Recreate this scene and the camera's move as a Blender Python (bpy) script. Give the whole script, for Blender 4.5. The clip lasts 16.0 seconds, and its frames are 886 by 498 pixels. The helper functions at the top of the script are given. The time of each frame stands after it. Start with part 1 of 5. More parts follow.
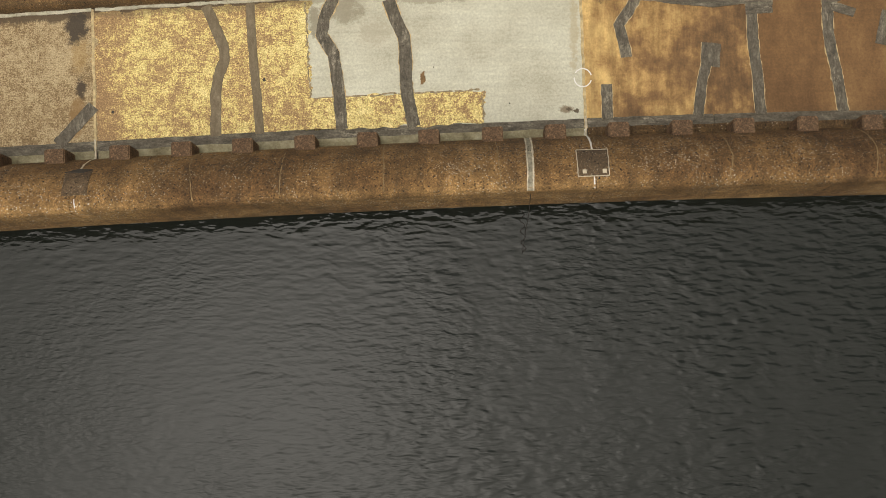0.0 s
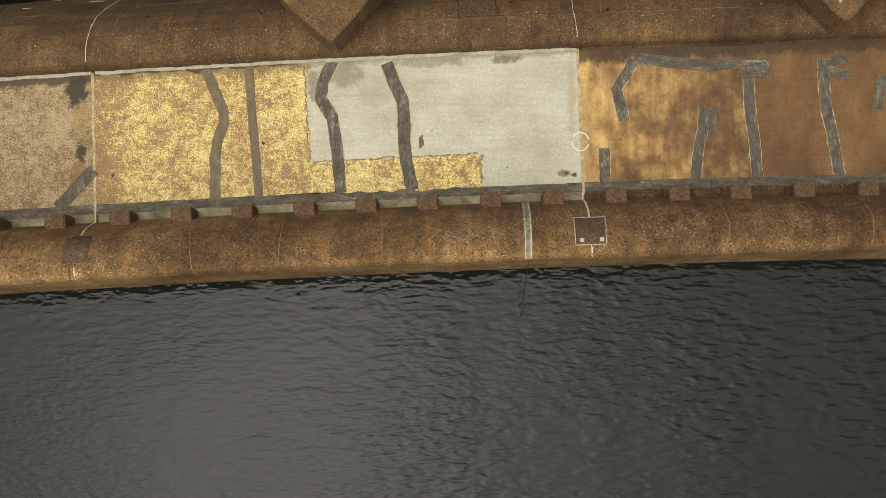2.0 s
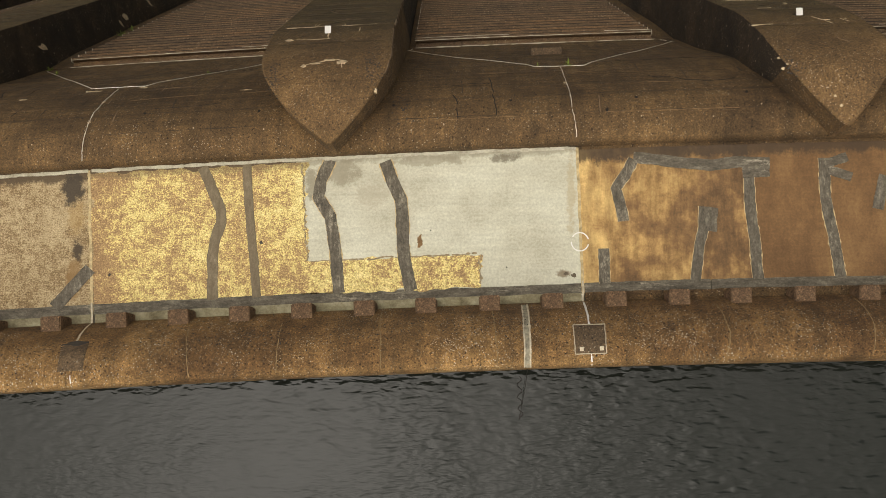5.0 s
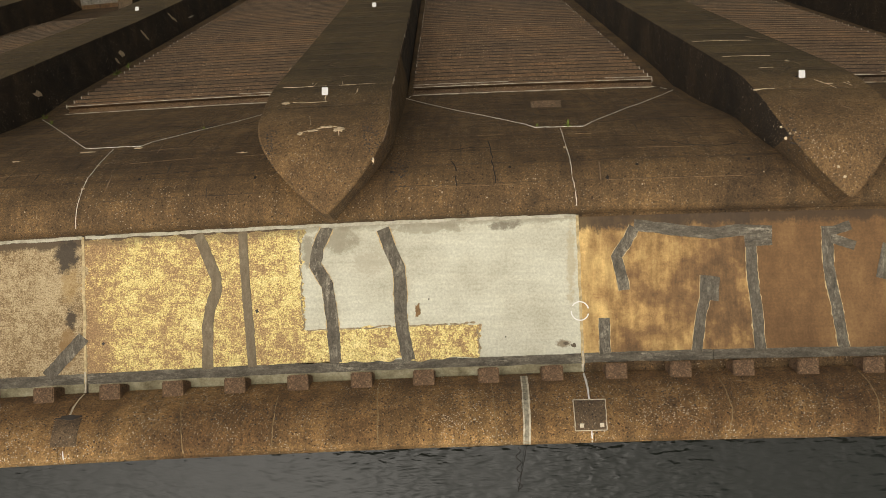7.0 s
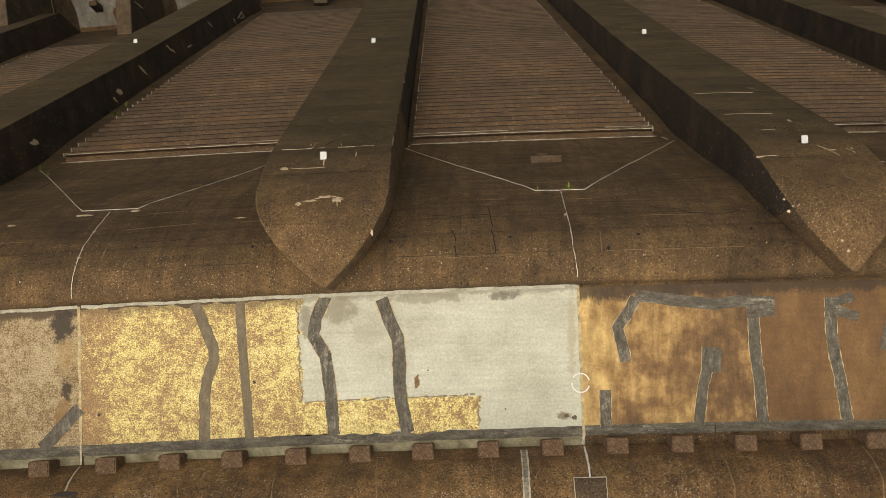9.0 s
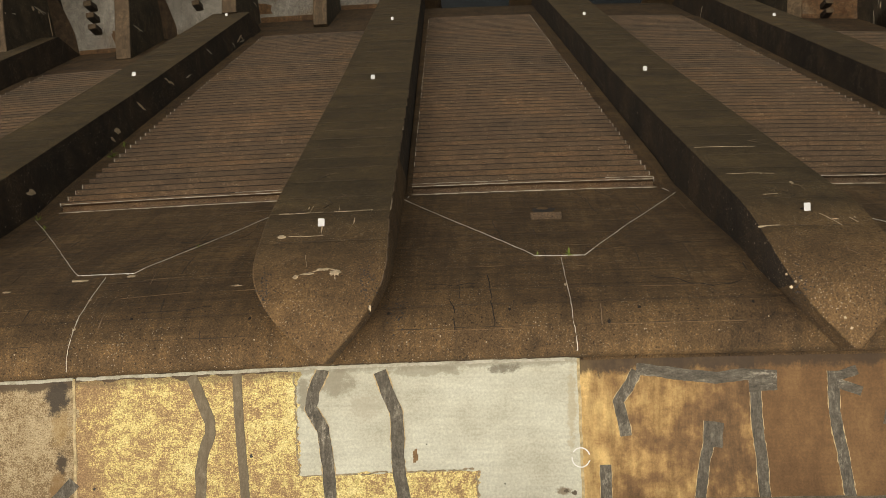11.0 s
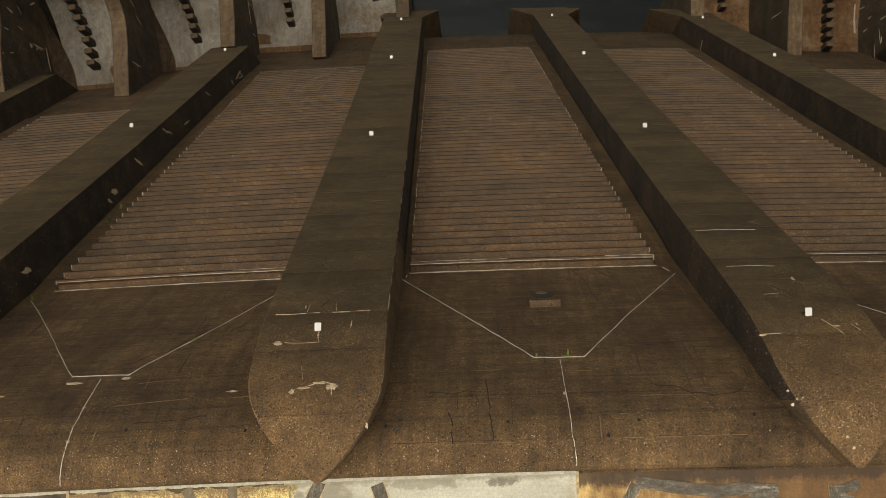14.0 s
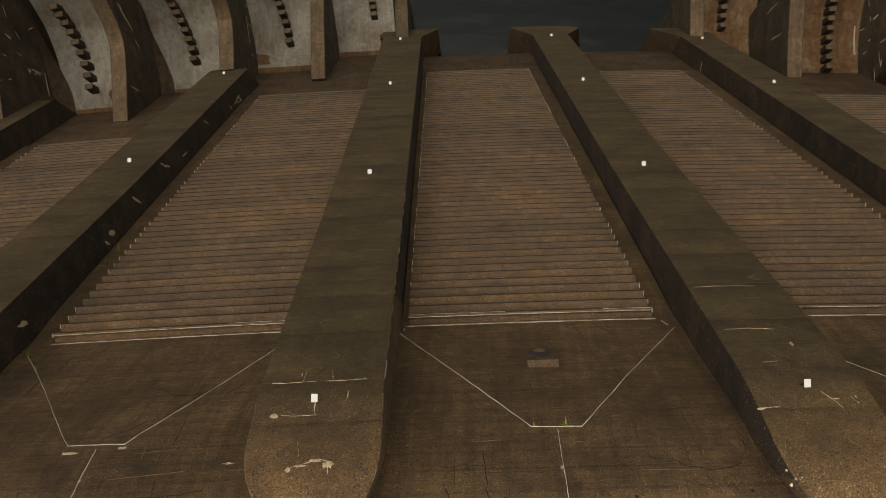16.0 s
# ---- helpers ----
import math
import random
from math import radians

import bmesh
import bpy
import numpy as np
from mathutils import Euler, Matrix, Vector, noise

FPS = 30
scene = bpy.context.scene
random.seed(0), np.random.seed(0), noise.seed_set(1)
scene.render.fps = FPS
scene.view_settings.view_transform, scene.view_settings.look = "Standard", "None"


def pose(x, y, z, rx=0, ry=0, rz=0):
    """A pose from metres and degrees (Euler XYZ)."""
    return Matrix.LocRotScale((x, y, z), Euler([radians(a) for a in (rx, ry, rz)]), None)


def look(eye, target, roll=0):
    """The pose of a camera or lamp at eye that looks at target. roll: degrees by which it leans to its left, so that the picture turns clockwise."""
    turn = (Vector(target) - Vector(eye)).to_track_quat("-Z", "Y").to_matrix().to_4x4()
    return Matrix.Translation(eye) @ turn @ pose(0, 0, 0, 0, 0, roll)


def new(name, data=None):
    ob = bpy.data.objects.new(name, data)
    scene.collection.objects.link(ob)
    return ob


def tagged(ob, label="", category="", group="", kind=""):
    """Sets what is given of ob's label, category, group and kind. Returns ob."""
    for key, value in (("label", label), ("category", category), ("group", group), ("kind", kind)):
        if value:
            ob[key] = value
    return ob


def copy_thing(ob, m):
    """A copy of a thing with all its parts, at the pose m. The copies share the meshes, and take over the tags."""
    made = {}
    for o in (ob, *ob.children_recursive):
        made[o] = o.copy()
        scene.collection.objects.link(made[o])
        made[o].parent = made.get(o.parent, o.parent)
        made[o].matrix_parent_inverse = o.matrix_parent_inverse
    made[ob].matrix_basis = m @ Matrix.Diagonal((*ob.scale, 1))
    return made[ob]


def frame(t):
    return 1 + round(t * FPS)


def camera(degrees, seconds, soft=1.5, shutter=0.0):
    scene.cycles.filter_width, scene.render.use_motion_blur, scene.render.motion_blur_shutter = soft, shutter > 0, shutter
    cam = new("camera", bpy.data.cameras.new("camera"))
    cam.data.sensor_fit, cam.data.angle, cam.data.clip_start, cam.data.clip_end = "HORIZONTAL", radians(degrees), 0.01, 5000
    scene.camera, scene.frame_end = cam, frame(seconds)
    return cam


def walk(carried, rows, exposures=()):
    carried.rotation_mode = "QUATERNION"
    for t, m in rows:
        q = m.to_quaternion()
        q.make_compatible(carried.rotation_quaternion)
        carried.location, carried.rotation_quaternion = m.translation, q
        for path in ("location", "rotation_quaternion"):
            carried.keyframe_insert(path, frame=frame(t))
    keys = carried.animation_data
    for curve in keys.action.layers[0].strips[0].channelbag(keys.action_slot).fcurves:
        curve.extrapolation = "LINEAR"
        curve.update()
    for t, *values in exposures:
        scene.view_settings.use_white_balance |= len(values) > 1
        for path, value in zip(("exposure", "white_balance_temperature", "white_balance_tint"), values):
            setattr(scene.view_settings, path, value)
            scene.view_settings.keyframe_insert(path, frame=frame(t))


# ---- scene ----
cam = camera(40.13, 16.0, soft=0.6)
TILT, LEAN = -85.0, 1.8
PATH = [
    (0.0, 0.0000, -0.0000, 21.9000, 1.059, 0.014, 0.074),
    (0.5, 0.0050, 0.2623, 21.9566, 1.097, 0.018, 0.071),
    (1.0, 0.0107, 0.5284, 22.0116, 1.140, 0.020, 0.069),
    (1.5, 0.0198, 0.8014, 22.0680, 1.194, 0.026, 0.060),
    (2.0, 0.0280, 1.0767, 22.1183, 1.244, 0.039, 0.049),
    (2.5, 0.0321, 1.3615, 22.1557, 1.297, 0.044, 0.047),
    (3.0, 0.0360, 1.6493, 22.1854, 1.345, 0.040, 0.048),
    (3.5, 0.0373, 1.9416, 22.2069, 1.383, 0.036, 0.053),
    (4.0, 0.0392, 2.2393, 22.2081, 1.415, 0.032, 0.049),
    (6.5, 0.0467, 3.7620, 22.0648, 1.556, 0.020, -0.032),
    (7.0, 0.0452, 4.0753, 22.0331, 1.587, 0.003, -0.044),
    (7.5, 0.0414, 4.3866, 22.0114, 1.611, -0.010, -0.055),
    (8.0, 0.0396, 4.6980, 21.9921, 1.635, -0.027, -0.067),
    (8.5, 0.0394, 5.0104, 21.9721, 1.671, -0.036, -0.072),
    (9.0, 0.0429, 5.3230, 21.9550, 1.703, -0.041, -0.072),
    (11.5, 0.0741, 6.9305, 21.8786, 1.812, -0.062, -0.052),
    (12.0, 0.0827, 7.2562, 21.8792, 1.832, -0.054, -0.049),
    (12.5, 0.0902, 7.5850, 21.8866, 1.842, -0.044, -0.042),
    (13.0, 0.0985, 7.9137, 21.8907, 1.857, -0.044, -0.040),
    (13.5, 0.1056, 8.2421, 21.8897, 1.869, -0.039, -0.038),
    (14.0, 0.1137, 8.5719, 21.8915, 1.880, -0.029, -0.037),
    (14.5, 0.1282, 8.9015, 21.8990, 1.890, -0.008, -0.026),
    (15.0, 0.1460, 9.2339, 21.9070, 1.904, 0.012, -0.020),
    (15.5, 0.1638, 9.5686, 21.9178, 1.909, 0.024, -0.010),
    (16.0, 0.1843, 9.9005, 21.9326, 1.919, 0.043, -0.010),
]
STAND = pose(0, 0, 0, TILT, LEAN, 0)
walk(cam, [(t, Matrix.Translation((x, y, z)) @ STAND @ pose(0, 0, 0, 90 + pitch, roll, yaw)) for t, x, y, z, pitch, roll, yaw in PATH], [(0.0, 0.37, 6880, 10), (4.0, 0.42, 6950, 10), (8.0, 0.48, 7020, 10), (16.0, 0.48, 7100, 10)])

# ---- light ----
world = bpy.data.worlds.new("overcast_sky")
scene.world = world
world.use_nodes = True
wn = world.node_tree.nodes
wl = world.node_tree.links
SUN_UP, SUN_ROUND = 80.5, -112.0
sky = wn.new("ShaderNodeTexSky")
sky.sky_type = "NISHITA"
sky.sun_disc = False
sky.sun_elevation = radians(SUN_UP)
sky.sun_rotation = radians(SUN_ROUND)
sky.air_density, sky.dust_density, sky.ozone_density = 1.0, 8.0, 1.0
grey = wn.new("ShaderNodeHueSaturation")
grey.inputs["Saturation"].default_value = 0.25
wn["Background"].inputs[1].default_value = 0.067
wl.new(sky.outputs[0], grey.inputs["Color"])
wl.new(grey.outputs[0], wn["Background"].inputs[0])
sun_data = bpy.data.lights.new("sun", "SUN")
sun_data.energy, sun_data.angle, sun_data.color = 1.32, radians(88), (1.0, 0.94, 0.84)
sun = new("sun", sun_data)
sun.matrix_world = look((-0.09 * 60, -0.56 * 60, 60), (0, 0, 0))

# ---- plan ----
# s runs along the crest, d downstream from the joint behind the walkway.
RIBS = [-20.85, -11.86, -2.64, 6.44, 15.0, 23.9]
RIB_WIDE = [1.1, 1.03, 1.19, 1.07, 1.0, 1.1]
# the last nosing of each bay lies higher towards the valley sides
BAY_END = [16.15, 20.75, 23.15, 22.2, 18.45]
SLOPE = 2.385
STEP_D0, STEP_Z0 = 4.62, -9.2
TREAD, RISE = 0.275, 0.656
# the nosings lie on a plane above the dam face, the first one here
NOSE_D0, NOSE_UP = 4.814, 0.79


def crest(s):
    return 7.426 - (s - 13.0) ** 2 / 756


def warp(s, d, z):
    if d > 0:
        return Vector((s + (s - 18.5) / 228 * d, crest(s) + d, z))
    return Vector((s - (13.0 - s) / 378 * d, crest(s) + d, z))


FACE = [(0.0, -1.2), (0.0, 0.22), (0.03, 0.30), (0.10, 0.355), (0.25, 0.39), (0.50, 0.37), (0.80, 0.22), (1.1, -0.12), (1.49, -0.80), (1.85, -1.53), (2.19, -2.28), (2.75, -3.9), (3.28, -5.5), (3.8, -6.95), (4.35, -8.4), (STEP_D0, STEP_Z0)]


def face_z(d):
    if d >= STEP_D0:
        return STEP_Z0 - SLOPE * (d - STEP_D0)
    for (a, za), (b, zb) in zip(FACE[1:], FACE[2:]):
        if a <= d <= b:
            return za + (zb - za) * (d - a) / (b - a)
    return 0.0


RIB_TOP = [(0.0, 1.22), (0.3, 1.24), (0.7, 1.2), (1.1, 1.07), (1.5, 0.78), (1.9, 0.28), (2.3, -0.42), (2.88, -1.45), (10.68, -20.28), (18.72, -39.16), (26.8, -58.1), (40.0, -89.0)]


def rib_z(d):
    for (a, za), (b, zb) in zip(RIB_TOP, RIB_TOP[1:]):
        if a <= d <= b:
            return za + (zb - za) * (d - a) / (b - a)
    return 0.0


# ---- materials ----
def material(name):
    m = bpy.data.materials.new(name)
    m.use_nodes = True
    return m, m.node_tree.nodes, m.node_tree.links, m.node_tree.nodes["Principled BSDF"]


def coords(nodes, links, scale=(1, 1, 1), rot=(0, 0, 0)):
    tc = nodes.new("ShaderNodeTexCoord")
    mp = nodes.new("ShaderNodeMapping")
    mp.inputs["Scale"].default_value = scale
    mp.inputs["Rotation"].default_value = rot
    links.new(tc.outputs["Object"], mp.inputs["Vector"])
    return mp.outputs[0]


def noise_tex(nodes, links, vec, scale, detail=6, rough=0.6):
    n = nodes.new("ShaderNodeTexNoise")
    n.inputs["Scale"].default_value = scale
    n.inputs["Detail"].default_value = detail
    n.inputs["Roughness"].default_value = rough
    links.new(vec, n.inputs["Vector"])
    return n.outputs["Fac"]


def ramp(nodes, links, fac, stops):
    r = nodes.new("ShaderNodeValToRGB")
    while len(r.color_ramp.elements) < len(stops):
        r.color_ramp.elements.new(0.5)
    for e, (p, c) in zip(r.color_ramp.elements, stops):
        e.position = p
        e.color = (*c, 1) if len(c) == 3 else c
    links.new(fac, r.inputs[0])
    return r.outputs[0]


def mix(nodes, links, fac, a, b, mode="MIX"):
    m = nodes.new("ShaderNodeMix")
    m.data_type, m.blend_type = "RGBA", mode
    for sock, v in ((m.inputs[0], fac), (m.inputs[6], a), (m.inputs[7], b)):
        if isinstance(v, (float, int)):
            sock.default_value = v
        elif isinstance(v, tuple):
            sock.default_value = (*v, 1)
        else:
            links.new(v, sock)
    return m.outputs[2]


def bump(nodes, links, bsdf, height, strength, distance):
    b = nodes.new("ShaderNodeBump")
    b.inputs["Strength"].default_value = strength
    b.inputs["Distance"].default_value = distance
    links.new(height, b.inputs["Height"])
    links.new(b.outputs[0], bsdf.inputs["Normal"])


def spots(nodes, links, vec, scale, size, keep=0.5):
    """Scattered small specks: 1 in a speck, 0 between."""
    v = nodes.new("ShaderNodeTexVoronoi")
    v.inputs["Scale"].default_value = scale
    v.inputs["Randomness"].default_value = 1.0
    links.new(vec, v.inputs["Vector"])
    near = nodes.new("ShaderNodeMath")
    near.operation = "LESS_THAN"
    near.inputs[1].default_value = size
    links.new(v.outputs["Distance"], near.inputs[0])
    sep = nodes.new("ShaderNodeSeparateColor")
    links.new(v.outputs["Color"], sep.inputs[0])
    pick = nodes.new("ShaderNodeMath")
    pick.operation = "LESS_THAN"
    pick.inputs[1].default_value = keep
    links.new(sep.outputs[0], pick.inputs[0])
    both = nodes.new("ShaderNodeMath")
    both.operation = "MULTIPLY"
    links.new(near.outputs[0], both.inputs[0])
    links.new(pick.outputs[0], both.inputs[1])
    return both.outputs[0]


def downstream(nodes, links):
    """The distance d downstream from the joint behind the walkway."""
    tc = nodes.new("ShaderNodeTexCoord")
    sep = nodes.new("ShaderNodeSeparateXYZ")
    links.new(tc.outputs["Object"], sep.inputs[0])

    def calc(op, a, b):
        m = nodes.new("ShaderNodeMath")
        m.operation = op
        for sock, v in zip(m.inputs, (a, b)):
            if isinstance(v, (int, float)):
                sock.default_value = v
            else:
                links.new(v, sock)
        return m.outputs[0]

    off = calc("SUBTRACT", sep.outputs[0], 13.0)
    bow = calc("DIVIDE", calc("MULTIPLY", off, off), 756.0)
    return calc("ADD", calc("SUBTRACT", sep.outputs[1], 7.426), bow), calc


def edge_dirt(nodes, links, col, reach, amount, colour, seed=0.0):
    """Ragged dirt that has crept from the back edge of the walkway onto its coating."""
    d, calc = downstream(nodes, links)
    rag = noise_tex(nodes, links, coords(nodes, links, (1.6, 0.9, 1), (0, 0, seed)), 1.7, 9, 0.72)
    fine = noise_tex(nodes, links, coords(nodes, links, (1, 1, 1), (0, 0, seed)), 14, 6, 0.75)
    x = calc("ADD", calc("DIVIDE", d, reach), calc("ADD", calc("MULTIPLY", rag, 2.6), calc("MULTIPLY", fine, 0.9)))
    f = ramp(nodes, links, x, [(0.62, (0, 0, 0)), (1.0, (amount, amount, amount))])
    return mix(nodes, links, f, col, colour)


def soaked(nodes, links, col, s, d, rs, rd, colour, amount=0.9):
    """A blurred, ragged stain round (s, d) of a coating."""
    dd, calc = downstream(nodes, links)
    tc = nodes.new("ShaderNodeTexCoord")
    sep = nodes.new("ShaderNodeSeparateXYZ")
    links.new(tc.outputs["Object"], sep.inputs[0])
    a = calc("DIVIDE", calc("SUBTRACT", sep.outputs[0], s), rs)
    b = calc("DIVIDE", calc("SUBTRACT", dd, d), rd)
    r = calc("SQRT", calc("ADD", calc("MULTIPLY", a, a), calc("MULTIPLY", b, b)), 0.0)
    rag = noise_tex(nodes, links, coords(nodes, links), 4.5, 10, 0.78)
    x = calc("ADD", r, calc("MULTIPLY", calc("SUBTRACT", rag, 0.5), 3.0))
    return mix(nodes, links, ramp(nodes, links, x, [(0.55, (amount, amount, amount)), (0.95, (0, 0, 0))]), col, colour)


def concrete(name, dark, mid, light, specks=0.0, speck_colour=(0.42, 0.33, 0.21), pits=0.0, island=False, lifts=False, streaks=0.8, pale_top=False, blotchy=0.8, lit_nose_algae=False, flecks=0.0):
    m, n, l, p = material(name)
    v = coords(n, l)
    big = noise_tex(n, l, v, 0.45, 6, 0.65)
    col = ramp(n, l, big, [(0.33, dark), (0.5, mid), (0.68, light)])
    run = noise_tex(n, l, coords(n, l, (2.6, 0.35, 0.12)), 1.8, 7, 0.7)
    col = mix(n, l, streaks, col, ramp(n, l, run, [(0.32, (0.55, 0.54, 0.52)), (0.66, (1.25, 1.2, 1.14))]), "MULTIPLY")
    blotch = noise_tex(n, l, v, 3.2, 8, 0.72)
    col = mix(n, l, blotchy, col, ramp(n, l, blotch, [(0.34, (0.55, 0.53, 0.50)), (0.66, (1.42, 1.39, 1.34))]), "MULTIPLY")
    grain = noise_tex(n, l, v, 30, 8, 0.9)
    col = mix(n, l, 1.0, col, ramp(n, l, grain, [(0.38, (0.42, 0.40, 0.37)), (0.62, (1.58, 1.56, 1.52))]), "MULTIPLY")
    mottle = noise_tex(n, l, v, 24, 2, 0.6)
    col = mix(n, l, 1.0, col, ramp(n, l, mottle, [(0.36, (0.83, 0.83, 0.82)), (0.64, (1.18, 1.18, 1.17))]), "MULTIPLY")
    grit = noise_tex(n, l, v, 85, 3, 0.8)
    col = mix(n, l, 1.0, col, ramp(n, l, grit, [(0.34, (0.55, 0.54, 0.52)), (0.66, (1.42, 1.42, 1.40))]), "MULTIPLY")
    if lifts:
        board = n.new("ShaderNodeTexWave")
        board.wave_type, board.bands_direction = "BANDS", "Z"
        board.inputs["Scale"].default_value = 0.55
        board.inputs["Distortion"].default_value = 0.8
        board.inputs["Detail"].default_value = 3
        l.new(v, board.inputs["Vector"])
        col = mix(n, l, 0.5, col, ramp(n, l, board.outputs["Fac"], [(0.0, (0.55, 0.55, 0.55)), (0.06, (1.0, 1.0, 1.0))]), "MULTIPLY")
        planks = noise_tex(n, l, coords(n, l, (0.22, 0.4, 9.0)), 1.4, 3, 0.6)
        col = mix(n, l, 0.4, col, ramp(n, l, planks, [(0.36, (0.66, 0.66, 0.66)), (0.5, (1.0, 1.0, 1.0)), (0.64, (1.28, 1.27, 1.24))]), "MULTIPLY")
    if specks:
        many = ramp(n, l, noise_tex(n, l, v, 0.9, 3, 0.6), [(0.42, (0, 0, 0)), (0.62, (1, 1, 1))])
        col = mix(n, l, spots(n, l, coords(n, l, (1, 1, 1), (0.7, 0.1, 0.3)), 17.0, 0.20, specks * 0.8), col, mix(n, l, 1.0, col, (1.9, 1.85, 1.75), "MULTIPLY"))
        col = mix(n, l, spots(n, l, coords(n, l, (1, 1, 1), (0.2, 0.6, 0.9)), 13.0, 0.21, specks * 0.9), col, mix(n, l, 1.0, col, (0.35, 0.33, 0.30), "MULTIPLY"))
        for scale, size in ((6.5, 0.075), (12.0, 0.13), (22.0, 0.19)):
            f = spots(n, l, v, scale, size, specks)
            g = n.new("ShaderNodeMath")
            g.operation = "MULTIPLY"
            l.new(f, g.inputs[0])
            l.new(many, g.inputs[1])
            col = mix(n, l, g.outputs[0], col, speck_colour)
    if flecks:
        col = mix(n, l, spots(n, l, coords(n, l, (1, 1, 1), (0.3, 0.9, 0.1)), 8.0, 0.17, flecks), col, speck_colour)
        col = mix(n, l, spots(n, l, coords(n, l, (1, 1, 0.35), (0.0, 0.0, 0.4)), 5.0, 0.08, flecks * 0.6), col, speck_colour)
    if pits:
        col = mix(n, l, spots(n, l, coords(n, l, (1, 1, 1), (0.4, 0.2, 0.7)), 7.0, 0.105, pits), col, (0.016, 0.012, 0.008))
        col = mix(n, l, spots(n, l, coords(n, l, (1, 1, 1), (0.1, 0.5, 0.2)), 15.0, 0.14, pits), col, (0.028, 0.019, 0.011))
    # Ragged paler band towards the upstream edge.
    if pale_top:
        d, calc = downstream(n, l)
        rag = calc("ADD", d, calc("MULTIPLY", noise_tex(n, l, coords(n, l, (0.8, 1.5, 1)), 2.2, 9, 0.75), 0.5))
        col = mix(n, l, ramp(n, l, calc("MULTIPLY", calc("ADD", rag, 4.1), 1.0), [(0.20, (0.75, 0.75, 0.75)), (0.48, (0, 0, 0))]), col, mix(n, l, 1.0, col, (1.75, 1.85, 1.9), "MULTIPLY"))
    # Painted light and weathering: nose brightened, slope beyond it darkened and greened.
    if lit_nose_algae:
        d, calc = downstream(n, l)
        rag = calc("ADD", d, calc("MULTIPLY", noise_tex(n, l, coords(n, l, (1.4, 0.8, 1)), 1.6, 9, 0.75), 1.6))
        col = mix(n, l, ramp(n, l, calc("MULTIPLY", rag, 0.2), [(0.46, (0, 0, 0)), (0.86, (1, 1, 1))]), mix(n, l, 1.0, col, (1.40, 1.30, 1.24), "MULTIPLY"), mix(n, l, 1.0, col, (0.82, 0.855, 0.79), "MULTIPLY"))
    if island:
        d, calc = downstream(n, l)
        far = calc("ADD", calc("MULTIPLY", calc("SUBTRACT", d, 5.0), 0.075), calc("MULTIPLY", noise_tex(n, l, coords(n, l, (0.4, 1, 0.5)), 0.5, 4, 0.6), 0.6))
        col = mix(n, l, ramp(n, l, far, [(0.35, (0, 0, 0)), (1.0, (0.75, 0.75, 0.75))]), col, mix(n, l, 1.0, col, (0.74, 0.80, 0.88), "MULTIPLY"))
        info = n.new("ShaderNodeObjectInfo")
        col = mix(n, l, 0.45, col, ramp(n, l, info.outputs["Random"], [(0.0, (0.62, 0.67, 0.72)), (0.3, (0.95, 0.95, 0.96)), (0.7, (1.1, 1.04, 0.98)), (1.0, (1.42, 1.26, 1.06))]), "MULTIPLY")
    l.new(col, p.inputs["Base Color"])
    p.inputs["Roughness"].default_value = 0.88
    bump(n, l, p, grain, 0.9, 0.025)
    return m


M_FACE = concrete("stained_concrete", (0.084, 0.053, 0.025), (0.128, 0.082, 0.038), (0.178, 0.114, 0.052), specks=0.42, speck_colour=(0.46, 0.38, 0.27), lifts=True, blotchy=0.6)
M_RIB = concrete("rib_concrete", (0.080, 0.054, 0.026), (0.118, 0.079, 0.038), (0.160, 0.106, 0.049), specks=0.5, speck_colour=(0.46, 0.38, 0.27), blotchy=0.5, streaks=0.25, lit_nose_algae=True)
# Much darker than the crown: painted shade on top of dark algal growth.
M_RIBSIDE = concrete("shaded_algae_concrete", (0.022, 0.0145, 0.0078), (0.036, 0.0235, 0.0125), (0.066, 0.043, 0.022), specks=0.9, speck_colour=(0.36, 0.29, 0.20), flecks=0.22)
M_PARAPET = concrete("parapet_concrete", (0.105, 0.059, 0.024), (0.180, 0.108, 0.045), (0.285, 0.178, 0.076), specks=0.8, speck_colour=(0.60, 0.54, 0.43), pits=0.5, pale_top=True)
M_BLOCK = concrete("block_concrete", (0.14, 0.090, 0.055), (0.18, 0.118, 0.074), (0.225, 0.152, 0.097), specks=0.3)
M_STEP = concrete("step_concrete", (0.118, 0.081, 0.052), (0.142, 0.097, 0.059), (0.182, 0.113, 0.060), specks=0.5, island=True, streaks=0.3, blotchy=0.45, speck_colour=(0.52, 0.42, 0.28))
M_FLOOR = concrete("basin_concrete", (0.205, 0.158, 0.108), (0.262, 0.250, 0.228), (0.335, 0.322, 0.292), specks=0.45, speck_colour=(0.62, 0.56, 0.42), streaks=0.5, blotchy=0.55)
M_GROOVE = concrete("shade_dark_lip", (0.034, 0.025, 0.016), (0.050, 0.036, 0.023), (0.074, 0.053, 0.032))
M_FLOORDARK = concrete("rusty_basin_concrete", (0.105, 0.050, 0.018), (0.165, 0.098, 0.048), (0.235, 0.185, 0.130), specks=0.3, speck_colour=(0.5, 0.42, 0.3))
# For the bucket walls' upright sides, darker and greener than their tops.
M_WALLSIDE = concrete("dark_green_concrete", (0.040, 0.033, 0.021), (0.068, 0.054, 0.033), (0.112, 0.084, 0.051), specks=0.6, speck_colour=(0.42, 0.35, 0.25), flecks=0.2)
M_HAUNCH = concrete("damp_haunch_concrete", (0.045, 0.030, 0.017), (0.072, 0.048, 0.027), (0.105, 0.070, 0.038), specks=0.2)
